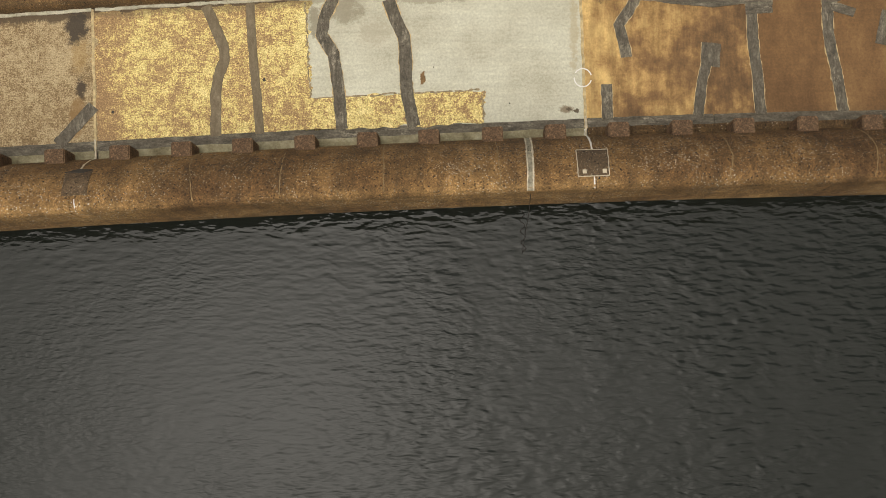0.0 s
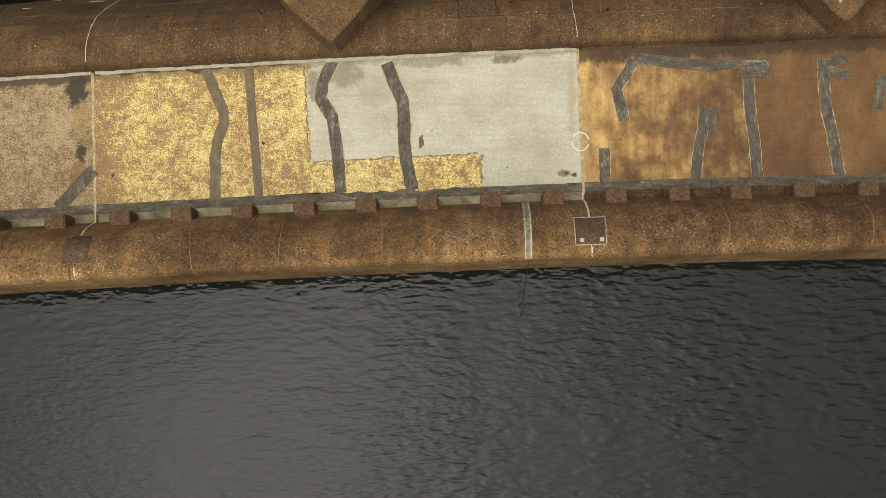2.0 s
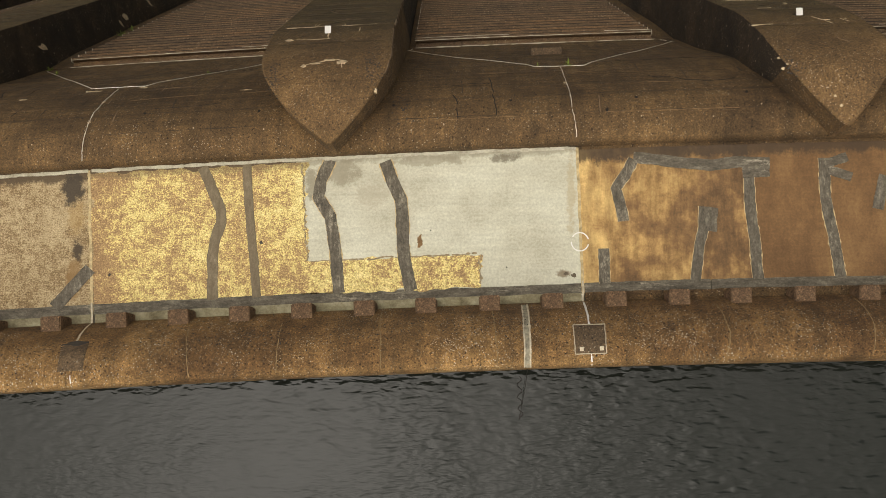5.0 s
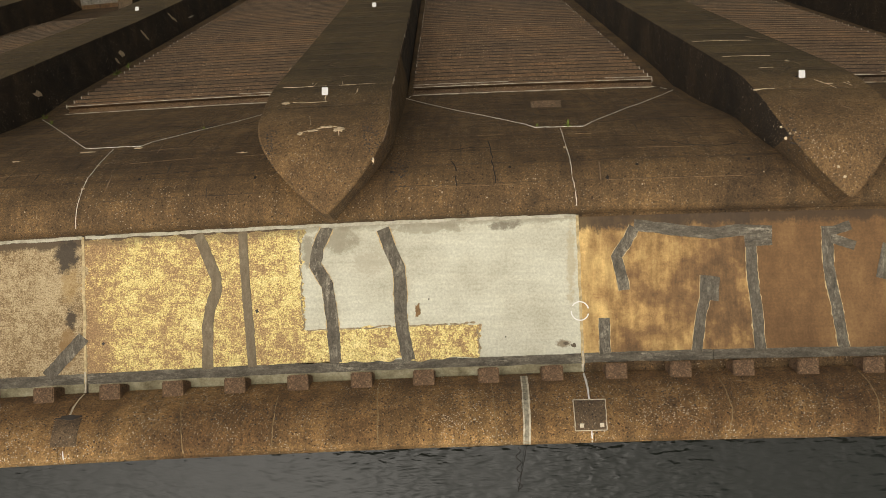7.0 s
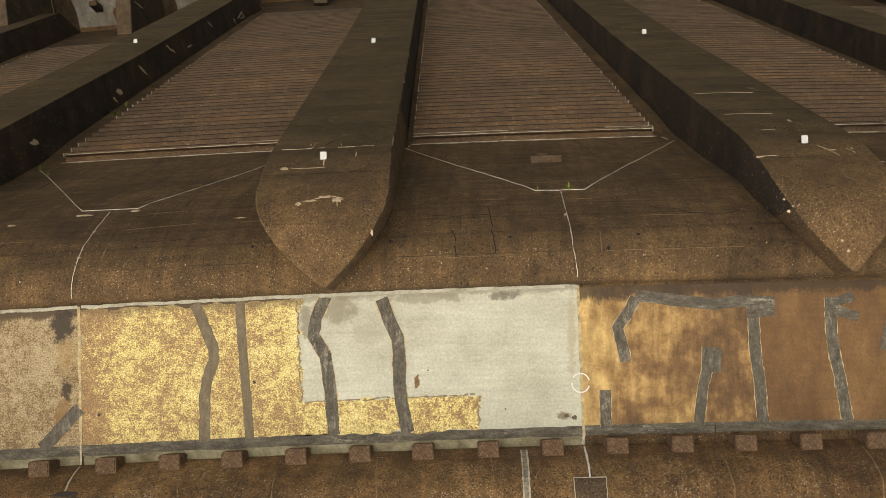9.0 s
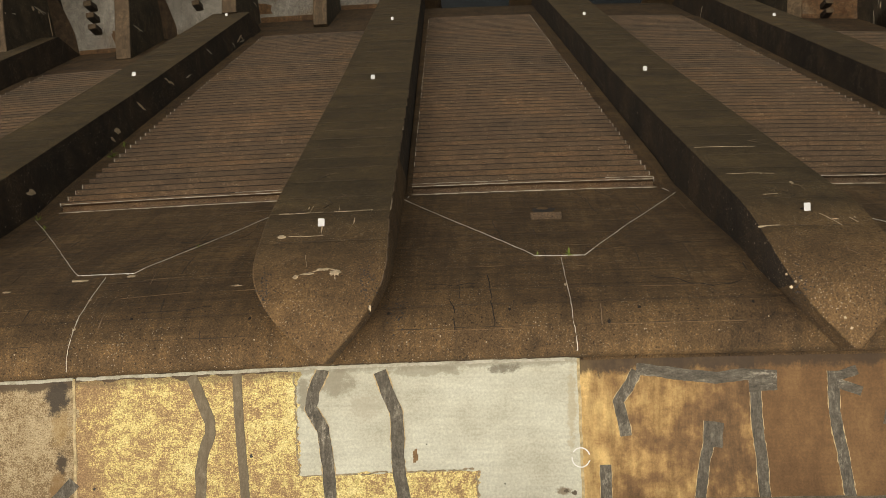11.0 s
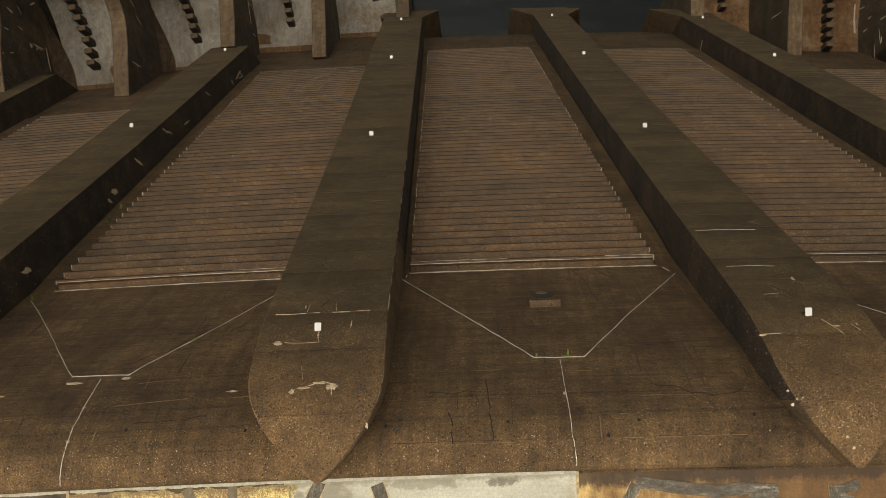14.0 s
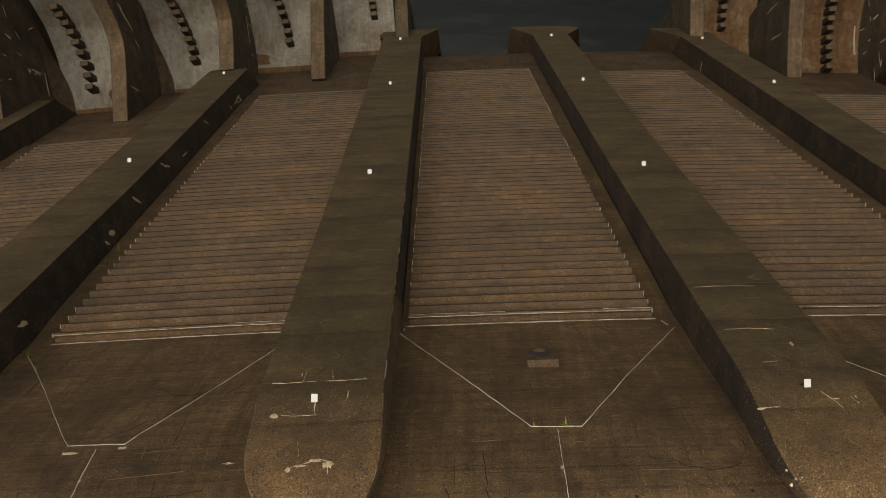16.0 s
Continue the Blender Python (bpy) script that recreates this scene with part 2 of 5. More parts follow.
M_WALLTOP = concrete("basin_wall_concrete", (0.095, 0.068, 0.042), (0.13, 0.094, 0.058), (0.165, 0.12, 0.075), specks=0.10)


def panel_mottled(name, low, mid, high, top, size=9.0, dirt=None, stains=(), margin=None):
    m, n, l, p = material(name)
    v = coords(n, l, (1.0, 1.0, 1.0))
    broad = noise_tex(n, l, v, 0.55, 4, 0.5)
    clump = noise_tex(n, l, v, 2.6, 7, 0.75)
    across = noise_tex(n, l, coords(n, l, (0.8, 1.5, 1), (0, 0, 0.25)), size, 4, 0.65)
    along = noise_tex(n, l, coords(n, l, (1.5, 0.8, 1), (0, 0, -0.2)), size, 4, 0.65)
    speck = noise_tex(n, l, v, 34, 3, 0.7)
    _, calc = downstream(n, l)
    worn = calc("ADD", calc("MULTIPLY", broad, 0.33), calc("MULTIPLY", clump, 0.48))
    worn = calc("ADD", worn, calc("ADD", calc("MULTIPLY", across, 0.31), calc("MULTIPLY", along, 0.31)))
    worn = calc("ADD", worn, calc("MULTIPLY", calc("SUBTRACT", speck, 0.5), 0.46))
    relief = worn
    if margin:
        sep = n.new("ShaderNodeSeparateXYZ")
        l.new(v, sep.inputs[0])
        side = n.new("ShaderNodeMapRange")
        side.inputs["From Min"].default_value, side.inputs["From Max"].default_value = margin
        side.inputs["To Min"].default_value, side.inputs["To Max"].default_value = -0.11, 0.0
        l.new(sep.outputs[0], side.inputs["Value"])
        tot = n.new("ShaderNodeMath")
        l.new(worn, tot.inputs[0])
        l.new(side.outputs[0], tot.inputs[1])
        worn = tot.outputs[0]
    col = ramp(n, l, worn, [(0.58, low), (0.695, mid), (0.730, high), (0.86, top)])
    scratch = noise_tex(n, l, coords(n, l, (1.2, 12, 1), (0, 0, 0.03)), 2.2, 6, 0.65)
    col = mix(n, l, 0.35, col, ramp(n, l, scratch, [(0.36, (0.76, 0.74, 0.70)), (0.64, (1.18, 1.18, 1.18))]), "MULTIPLY")
    grain = noise_tex(n, l, v, 34, 8, 0.9)
    col = mix(n, l, 0.9, col, ramp(n, l, grain, [(0.38, (0.5, 0.48, 0.44)), (0.62, (1.42, 1.42, 1.42))]), "MULTIPLY")
    col = mix(n, l, spots(n, l, v, 1.6, 0.03, 0.4), col, (0.04, 0.03, 0.025))
    if dirt:
        col = edge_dirt(n, l, col, dirt[0], dirt[1], dirt[2], dirt[3])
    for st in stains:
        col = soaked(n, l, col, *st)
    l.new(col, p.inputs["Base Color"])
    p.inputs["Roughness"].default_value = 0.9
    bump(n, l, p, relief, 0.4, 0.02)
    return m


def panel_plain(name, dark, mid, light, scale=0.7, stretch=(1, 1, 1), lo=0.35, hi=0.68, rough=0.6, dirt=None, stains=()):
    m, n, l, p = material(name)
    v = coords(n, l)
    broad = noise_tex(n, l, coords(n, l, stretch), scale, 9, rough)
    col = ramp(n, l, broad, [(lo, dark), ((lo + hi) / 2, mid), (hi, light)])
    lines = noise_tex(n, l, coords(n, l, (0.5, 9, 1)), 1.3, 5, 0.6)
    col = mix(n, l, 0.5, col, ramp(n, l, lines, [(0.35, (0.86, 0.86, 0.86)), (0.65, (1.1, 1.1, 1.1))]), "MULTIPLY")
    grain = noise_tex(n, l, v, 22, 8, 0.7)
    col = mix(n, l, 0.5, col, ramp(n, l, grain, [(0.36, (0.68, 0.67, 0.65)), (0.64, (1.25, 1.25, 1.25))]), "MULTIPLY")
    col = mix(n, l, spots(n, l, v, 2.2, 0.04, 0.3), col, (0.05, 0.045, 0.04))
    if dirt:
        col = edge_dirt(n, l, col, dirt[0], dirt[1], dirt[2], dirt[3])
    for st in stains:
        col = soaked(n, l, col, *st)
    l.new(col, p.inputs["Base Color"])
    p.inputs["Roughness"].default_value = 0.85
    bump(n, l, p, grain, 0.3, 0.01)
    return m


M_YELLOW = panel_mottled("lichen_yellow_render", (0.30, 0.190, 0.095), (0.44, 0.300, 0.140), (0.62, 0.500, 0.188), (0.80, 0.685, 0.335), 7.0, dirt=(0.20, 0.6, (0.16, 0.115, 0.06), 0.3), margin=(-7.1, -6.5))
M_WHITE = panel_plain("grey_white_render", (0.44, 0.42, 0.32), (0.535, 0.525, 0.415), (0.61, 0.605, 0.49), 0.7, rough=0.66, dirt=(0.14, 0.5, (0.20, 0.175, 0.12), 1.1), stains=((-2.55, -0.30, 0.45, 0.30, (0.25, 0.22, 0.15), 0.7), (-3.1, -0.5, 0.16, 0.35, (0.20, 0.17, 0.11), 0.7), (-0.9, -0.16, 0.9, 0.12, (0.25, 0.22, 0.15), 0.6), (0.5, -0.17, 0.35, 0.10, (0.15, 0.13, 0.09), 0.8), (-2.0, -0.75, 0.4, 0.3, (0.38, 0.34, 0.25), 0.5), (1.55, -2.36, 0.16, 0.10, (0.20, 0.15, 0.09), 0.85), (1.7, -0.9, 0.10, 0.9, (0.40, 0.33, 0.2), 0.6)))
M_BROWN = panel_plain("brown_coated_render", (0.105, 0.055, 0.021), (0.175, 0.095, 0.037), (0.26, 0.150, 0.060), 0.8, (1.6, 0.8, 1), 0.32, 0.70, 0.75, dirt=(0.26, 0.8, (0.052, 0.035, 0.020), 2.0))


def panel_ochre():
    m, n, l, p = material("ochre_patchy_render")
    v = coords(n, l)
    sep = n.new("ShaderNodeSeparateXYZ")
    l.new(v, sep.inputs[0])
    side = n.new("ShaderNodeMapRange")
    side.inputs["From Min"].default_value, side.inputs["From Max"].default_value = 1.95, 2.75
    side.inputs["To Min"].default_value, side.inputs["To Max"].default_value = 0.12, 0.0
    l.new(sep.outputs[0], side.inputs["Value"])
    cloud = noise_tex(n, l, v, 1.15, 10, 0.70)
    rub = noise_tex(n, l, coords(n, l, (2.6, 0.9, 1), (0, 0, 0.1)), 2.6, 8, 0.75)
    _, calc = downstream(n, l)
    worn = calc("ADD", calc("MULTIPLY", calc("SUBTRACT", cloud, 0.06), 1.0), calc("MULTIPLY", rub, 0.27))
    cut = n.new("ShaderNodeMapRange")
    cut.inputs["From Min"].default_value, cut.inputs["From Max"].default_value = 4.02, 4.10
    cut.inputs["To Min"].default_value, cut.inputs["To Max"].default_value = 0.0, -0.10
    l.new(calc("ADD", sep.outputs[0], calc("MULTIPLY", calc("SUBTRACT", rub, 0.5), 0.25)), cut.inputs["Value"])
    tone = calc("ADD", calc("ADD", worn, side.outputs[0]), cut.outputs[0])
    col = ramp(n, l, tone, [(0.40, (0.11, 0.062, 0.026)), (0.53, (0.215, 0.122, 0.050)), (0.62, (0.37, 0.225, 0.085)), (0.76, (0.60, 0.41, 0.165))])
    grain = noise_tex(n, l, v, 26, 8, 0.8)
    col = mix(n, l, 0.7, col, ramp(n, l, grain, [(0.32, (0.7, 0.7, 0.7)), (0.68, (1.25, 1.25, 1.25))]), "MULTIPLY")
    down = noise_tex(n, l, coords(n, l, (3.2, 0.5, 1)), 1.6, 8, 0.7)
    col = mix(n, l, 0.8, col, ramp(n, l, down, [(0.36, (0.6, 0.57, 0.52)), (0.62, (1.2, 1.2, 1.15))]), "MULTIPLY")
    col = edge_dirt(n, l, col, 0.30, 0.85, (0.050, 0.034, 0.020), 1.4)
    l.new(col, p.inputs["Base Color"])
    p.inputs["Roughness"].default_value = 0.8
    bump(n, l, p, grain, 0.3, 0.01)
    return m


M_OCHRE = panel_ochre()
M_PALE = panel_mottled("pale_worn_render", (0.18, 0.122, 0.060), (0.262, 0.185, 0.096), (0.345, 0.262, 0.148), (0.46, 0.365, 0.22), 8.0, dirt=(0.22, 0.92, (0.085, 0.060, 0.036), 0.6), stains=((-7.50, -0.85, 0.22, 0.42, (0.34, 0.22, 0.08), 0.5), (-7.52, -2.0, 0.16, 0.5, (0.22, 0.13, 0.05), 0.8), (-7.58, -0.35, 0.26, 0.38, (0.055, 0.043, 0.030), 0.95), (-7.46, -1.5, 0.13, 0.24, (0.060, 0.044, 0.028), 0.95)))


def bitumen(name, stretch, fade=0.0):
    m, n, l, p = material(name)
    run = noise_tex(n, l, coords(n, l, stretch), 2.4, 8, 0.75)
    col = ramp(n, l, run, [(0.34, (0.050, 0.042, 0.029)), (0.5, (0.098, 0.084, 0.059)), (0.62, (0.155, 0.135, 0.097)), (0.72, (0.28, 0.245, 0.18))])
    scuff = noise_tex(n, l, coords(n, l, tuple(0.45 * q for q in stretch)), 4.2, 9, 0.85)
    patchy = noise_tex(n, l, coords(n, l), 0.6, 3, 0.5)
    many = mix(n, l, 1.0, ramp(n, l, scuff, [(0.52, (0, 0, 0)), (0.62, (1, 1, 1))]), ramp(n, l, patchy, [(0.45, (0.1, 0.1, 0.1)), (0.6, (0.9, 0.9, 0.9))]), "MULTIPLY")
    col = mix(n, l, many, col, (0.36, 0.32, 0.24))
    grain = noise_tex(n, l, coords(n, l), 24, 8, 0.85)
    col = mix(n, l, 0.9, col, ramp(n, l, grain, [(0.36, (0.55, 0.55, 0.55)), (0.64, (1.4, 1.4, 1.4))]), "MULTIPLY")
    if fade:
        col = mix(n, l, fade, col, (0.24, 0.175, 0.092))
    l.new(col, p.inputs["Base Color"])
    p.inputs["Roughness"].default_value = 0.75
    bump(n, l, p, grain, 0.4, 0.01)
    return m


M_STRIP = bitumen("bitumen_strip", (4.0, 1.3, 1))
M_STRIPWORN = bitumen("faded_bitumen_strip", (4.0, 1.3, 1), 0.42)
M_STRIPX = bitumen("bitumen_edge_strip", (1.3, 4.0, 1))
M_BEAD = panel_plain("whitish_mortar", (0.30, 0.27, 0.19), (0.50, 0.475, 0.37), (0.62, 0.60, 0.50), 2.4, rough=0.8)
M_GREEN = panel_plain("grey_green_mortar", (0.13, 0.105, 0.055), (0.27, 0.24, 0.145), (0.42, 0.39, 0.27), 1.8, rough=0.8)


def plain(name, colour, rough=0.7, var=0.25):
    m, n, l, p = material(name)
    f = noise_tex(n, l, coords(n, l), 9, 6, 0.7)
    c = Vector(colour)
    l.new(ramp(n, l, f, [(0.3, tuple(c * (1 - var))), (0.7, tuple(c * (1 + var)))]), p.inputs["Base Color"])
    p.inputs["Roughness"].default_value = rough
    return m


M_PAINT = plain("white_paint", (0.74, 0.73, 0.69), 0.6, 0.08)
M_SEAL = plain("pale_joint_sealant", (0.50, 0.44, 0.32), 0.7, 0.45)
M_TAR = plain("dark_damp_and_shade", (0.045, 0.038, 0.032), 0.8, 0.3)
M_CRACK = plain("dark_crack", (0.018, 0.014, 0.010), 0.9, 0.2)
M_LICHEN = plain("pale_lichen", (0.30, 0.235, 0.15), 0.9, 0.35)
M_SPALL = plain("bare_pale_concrete", (0.48, 0.38, 0.26), 0.9, 0.3)
M_LEAF = plain("fern_leaf", (0.20, 0.25, 0.035), 0.6, 0.4)
M_TRASH = plain("dark_cord_and_reflection", (0.02, 0.017, 0.014), 0.9, 0.2)


def water_mat(name, base, size, height, rough):
    """Wind ripples: long crests, stronger away from the calm side."""
    m, n, l, p = material(name)
    p.inputs["Base Color"].default_value = (*base, 1)
    p.inputs["Roughness"].default_value = rough
    p.inputs["IOR"].default_value = 1.27

    def crests(stretch, turn, seed, bend):
        sway = noise_tex(n, l, coords(n, l, (1, 1, 1), (0, 0, seed)), 0.55 * size, 2, 0.5)
        return noise_tex(n, l, mix(n, l, bend, coords(n, l, stretch, (0, 0, turn)), sway, "ADD"), size, 1.0, 0.35)

    long = crests((1.0, 3.3, 1), 0.06, 0.0, 0.9)
    cross = crests((1.7, 4.4, 1), -0.42, 1.3, 0.5)
    small = crests((3.4, 8.5, 1), 0.22, 2.2, 0.5)
    tc = n.new("ShaderNodeTexCoord")
    sep = n.new("ShaderNodeSeparateXYZ")
    l.new(tc.outputs["Object"], sep.inputs[0])
    lee = n.new("ShaderNodeMapRange")
    lee.interpolation_type = "SMOOTHSTEP"
    lee.inputs["From Min"].default_value, lee.inputs["From Max"].default_value = -7.0, 3.5
    lee.inputs["To Min"].default_value, lee.inputs["To Max"].default_value = 0.38, 1.0
    l.new(sep.outputs[0], lee.inputs["Value"])
    patch = ramp(n, l, noise_tex(n, l, coords(n, l, (1, 0.7, 1), (0, 0, 0.5)), 0.30, 3, 0.5), [(0.36, (0.45, 0.45, 0.45)), (0.60, (1, 1, 1))])
    gust = ramp(n, l, noise_tex(n, l, coords(n, l, (1, 1, 1), (0, 0, 2.0)), 0.35, 3, 0.5), [(0.42, (0.10, 0.10, 0.10)), (0.62, (0.32, 0.32, 0.32))])
    both = mix(n, l, 1.0, long, mix(n, l, 1.0, cross, (0.7, 0.7, 0.7), "MULTIPLY"), "ADD")
    a = mix(n, l, 1.0, mix(n, l, 1.0, both, lee.outputs[0], "MULTIPLY"), patch, "MULTIPLY")
    b = mix(n, l, 1.0, small, gust, "MULTIPLY")
    bump(n, l, p, mix(n, l, 1.0, a, b, "ADD"), 1.0, height)
    return m


M_WATER = water_mat("reservoir_water", (0.010, 0.0125, 0.0105), 2.4, 0.024, 0.045)
M_RIVER = water_mat("river_water", (0.002, 0.005, 0.005), 0.25, 0.02, 0.12)


# ---- builders ----
def part(name, bm, mat, parent=None, label=""):
    me = bpy.data.meshes.new(name)
    bmesh.ops.recalc_face_normals(bm, faces=bm.faces)
    bm.to_mesh(me)
    bm.free()
    me.materials.append(mat)
    ob = new(name, me)
    if parent:
        ob.parent = parent
    if label:
        ob["label"] = label
    return ob


def smooth(ob, angle=35):
    for p in ob.data.polygons:
        p.use_smooth = True
    ob.data.set_sharp_from_angle(angle=radians(angle))
    return ob


def steps_between(a, b, gap):
    k = max(1, math.ceil((b - a) / gap))
    return [a + (b - a) * i / k for i in range(k + 1)]


def extrude(profile, s0, s1, gap=1.2, wobble=0.0):
    """A solid with the closed (d, z) outline, drawn along the crest from s0 to s1."""
    bm = bmesh.new()
    rings = []
    for s in steps_between(s0, s1, gap):
        rings.append([bm.verts.new(warp(s, d, z + (noise.noise((s * 0.8, d, z)) * wobble if wobble else 0))) for d, z in profile])
    k = len(profile)
    for a, b in zip(rings, rings[1:]):
        for i in range(k):
            bm.faces.new((a[i], a[(i + 1) % k], b[(i + 1) % k], b[i]))
    bm.faces.new(rings[0])
    bm.faces.new(rings[-1])
    return bm


def par_z(d):
    pr = sorted(PARAPET[2:14])
    for (a, za), (b, zb) in zip(pr, pr[1:]):
        if a <= d <= b:
            return za + (zb - za) * (d - a) / (b - a)
    return 0.0


def level(d):
    return 0.0


def spot_on(on, s, d, lift):
    """The point over (s, d) on a surface z = on(d), raised by lift along the surface's normal, and that normal."""
    e = 0.01
    p = warp(s, d, on(d))
    n = (warp(s + e, d, on(d)) - p).cross(warp(s, d + e, on(d + e)) - warp(s, d, on(d))).normalized()
    return p + n * lift, n


def ribbon(points, width, on, lift=0.006, thick=0.03):
    """A strip along (s, d) points on a surface z = on(d), with its own thickness."""
    bm = bmesh.new()
    mids = [spot_on(on, s, d, 0) for s, d in points]
    rows = []
    for i, (p, n) in enumerate(mids):
        t = (mids[min(i + 1, len(mids) - 1)][0] - mids[max(i - 1, 0)][0]).normalized()
        side = t.cross(n).normalized()
        w = width(i / max(1, len(points) - 1)) if callable(width) else width
        row = []
        for sgn in (-0.5, 0.5):
            row += [p + side * w * sgn + n * (lift - thick), p + side * w * sgn + n * lift]
        rows.append([bm.verts.new(v) for v in row])
    for a, b in zip(rows, rows[1:]):
        for i, j in ((1, 3), (3, 2), (2, 0), (0, 1)):
            bm.faces.new((a[i], a[j], b[j], b[i]))
    for r in (rows[0], rows[-1]):
        bm.faces.new((r[0], r[1], r[3], r[2]))
    return bm


def blob(s, d, rs, rd, on, seed, lift=0.006, thick=0.02, n=40, rough=0.35):
    """A flat patch with an uneven outline on a surface z = on(d); rd is measured along the slope."""
    bm = bmesh.new()
    p0, n0 = spot_on(on, s, d, 0)
    e1 = (warp(s + 0.01, d, on(d)) - warp(s, d, on(d))).normalized()
    e2 = n0.cross(e1)
    top, low = [], []
    for i in range(n):
        a = 2 * math.pi * i / n
        r = 1 + rough * (noise.noise((math.cos(a) * 1.7, math.sin(a) * 1.7, seed * 3.7)) * 1.6 + noise.noise((math.cos(a) * 6, math.sin(a) * 6, seed)) * 0.9)
        q = p0 + e1 * math.cos(a) * rs * r + e2 * math.sin(a) * rd * r
        top.append(bm.verts.new(q + n0 * lift))
        low.append(bm.verts.new(q + n0 * (lift - thick)))
    bm.faces.new(top)
    bm.faces.new(low[::-1])
    for i in range(n):
        bm.faces.new((top[i], top[(i + 1) % n], low[(i + 1) % n], low[i]))
    return bm


def jagged(points, gap, amount, seed=0):
    """Points along a polyline at even gaps, each pushed about a little."""
    out = []
    for (a, b), (c, e) in zip(points, points[1:]):
        k = max(1, round(math.hypot(c - a, e - b) / gap))
        for i in range(k):
            f = i / k
            out.append((a + (c - a) * f, b + (e - b) * f))
    out.append(points[-1])
    return [(p + (noise.noise((p * 3.1, q * 3.1, seed)) + 0.6 * noise.noise((p * 14, q * 14, seed)) + 0.5 * noise.noise((p * 31, q * 31, seed))) * amount, q + noise.noise((p * 3.1, q * 3.1, seed + 9)) * amount) for p, q in out]


# ---- dam: large structure ----
S0, S1 = -30.0, 34.0
JOINTS = [-25.5, -16.4, -7.28, 1.82, 10.94, 20.0, 29.1]
PARAPET = [(-4.08, -9.0), (-4.08, -0.6), (-4.08, 1.36), (-4.07, 1.46), (-4.02, 1.53), (-3.9, 1.565), (-3.75, 1.545), (-3.58, 1.47), (-3.42, 1.34), (-3.28, 1.16), (-3.14, 0.9), (-3.02, 0.6), (-2.94, 0.35), (-2.88, 0.1), (-2.87, -0.9), (-3.2, -9.0)]
edges = [S0] + JOINTS + [S1]
for a, b in zip(edges, edges[1:]):
    tagged(smooth(part("parapet_wall", extrude(PARAPET, a + 0.006, b - 0.006, 0.6, 0.004), M_PARAPET)), "curved brown concrete parapet wall above the reservoir", "parapet", "parapet sections", "structure")
    tagged(part("walkway_slab", extrude([(-2.868, -1.5), (-2.868, -0.03), (-0.002, -0.03), (-0.002, -1.5)], a, b), M_STRIP), "concrete crest walkway slab under worn surface coatings", "walkway", "walkway sections", "structure")

cuts = sorted(edges + RIBS)
for a, b in zip(cuts, cuts[1:]):
    foot = 26.6 if RIBS[2] <= a and b <= RIBS[4] else 29.0
    outline = FACE + [(foot, face_z(foot)), (foot, -90.0), (0.02, -90.0)]
    tagged(smooth(part("dam_wall", extrude(outline, a + 0.0006, b - 0.0006, 1.0, 0.0), M_FACE)), "steep dark brown stained concrete dam face", "dam wall", "dam monoliths", "structure")


def panel(name, s0, s1, d0, d1, z, mat, label, rough_edge=0.0, seed=0):
    """A thin coat on the walkway between z -0.03 and z, its outline worn."""
    bm = bmesh.new()
    ring = jagged([(s0, d0), (s1, d0), (s1, d1), (s0, d1), (s0, d0)], 0.022 if rough_edge else 0.6, rough_edge, seed)[:-1]
    top = [bm.verts.new(warp(s, min(d, -0.004), z)) for s, d in ring]
    low = [bm.verts.new(warp(s, min(d, -0.004), -0.029)) for s, d in ring]
    bm.faces.new(top)
    bm.faces.new(low[::-1])
    k = len(ring)
    for i in range(k):
        bm.faces.new((top[i], top[(i + 1) % k], low[(i + 1) % k], low[i]))
    return tagged(part(name, bm, mat), label, "walkway coating", "walkway coatings", "structure")


panel("walkway_coating", -25, -3.6, -2.55, -0.03, 0.0, M_PALE, "pale worn coating on the crest walkway with brown stains")
panel("walkway_coating", -7.265, -3.24, -2.55, -0.10, 0.004, M_YELLOW, "yellow lichen-covered coating on the crest walkway", 0.09, 3)
panel("walkway_coating", -3.42, -0.05, -2.55, -1.95, 0.009, M_YELLOW, "yellow lichen-covered strip left beside newer mortar", 0.09, 5)
panel("walkway_coating", -3.4, 1.82, -2.56, -0.05, -0.004, M_WHITE, "newer grey-white mortar coating on the crest walkway")
panel("walkway_coating", 1.82, 4.95, -2.55, -0.05, 0.0, M_OCHRE, "patchy ochre and brown coating on the crest walkway")
panel("walkway_coating", 4.95, 30, -2.55, -0.05, 0.0, M_BROWN, "plain brown coating on the crest walkway")

# reservoir, river, hidden ground
def flat(name, x0, x1, y0, y1, z, mat, label, cat, cuts=1):
    bm = bmesh.new()
    bmesh.ops.create_grid(bm, x_segments=cuts, y_segments=cuts, size=0.5)
    for v in bm.verts:
        v.co = Vector((x0 + (v.co.x + 0.5) * (x1 - x0), y0 + (v.co.y + 0.5) * (y1 - y0), z))
    return tagged(part(name, bm, mat), label, cat, "", "structure")


WATER_Z = -0.12
flat("water", -600, 600, -900, 4.5, WATER_Z, M_WATER, "dark grey rippled reservoir water below the parapet", "water")
flat("river", -400, 400, 22, 900, -70.0, M_RIVER, "calm dark green river water at the dam's toe", "water")


def land(x, y):
    """The valley: steep sides below the dam, gentle banks along the reservoir."""
    u = max(0.0, abs(x - 2) - 31)
    low = min(-80 + u * 1.35, 25 + u * 0.02)
    high = min(-30 + u * 1.0, 6 + u * 0.02) if u > 0 else -40
    f = min(1.0, max(0.0, (y - 2) / 36))
    return high + (low - high) * f + 2.5 * noise.noise((x * 0.05, y * 0.05, 0))


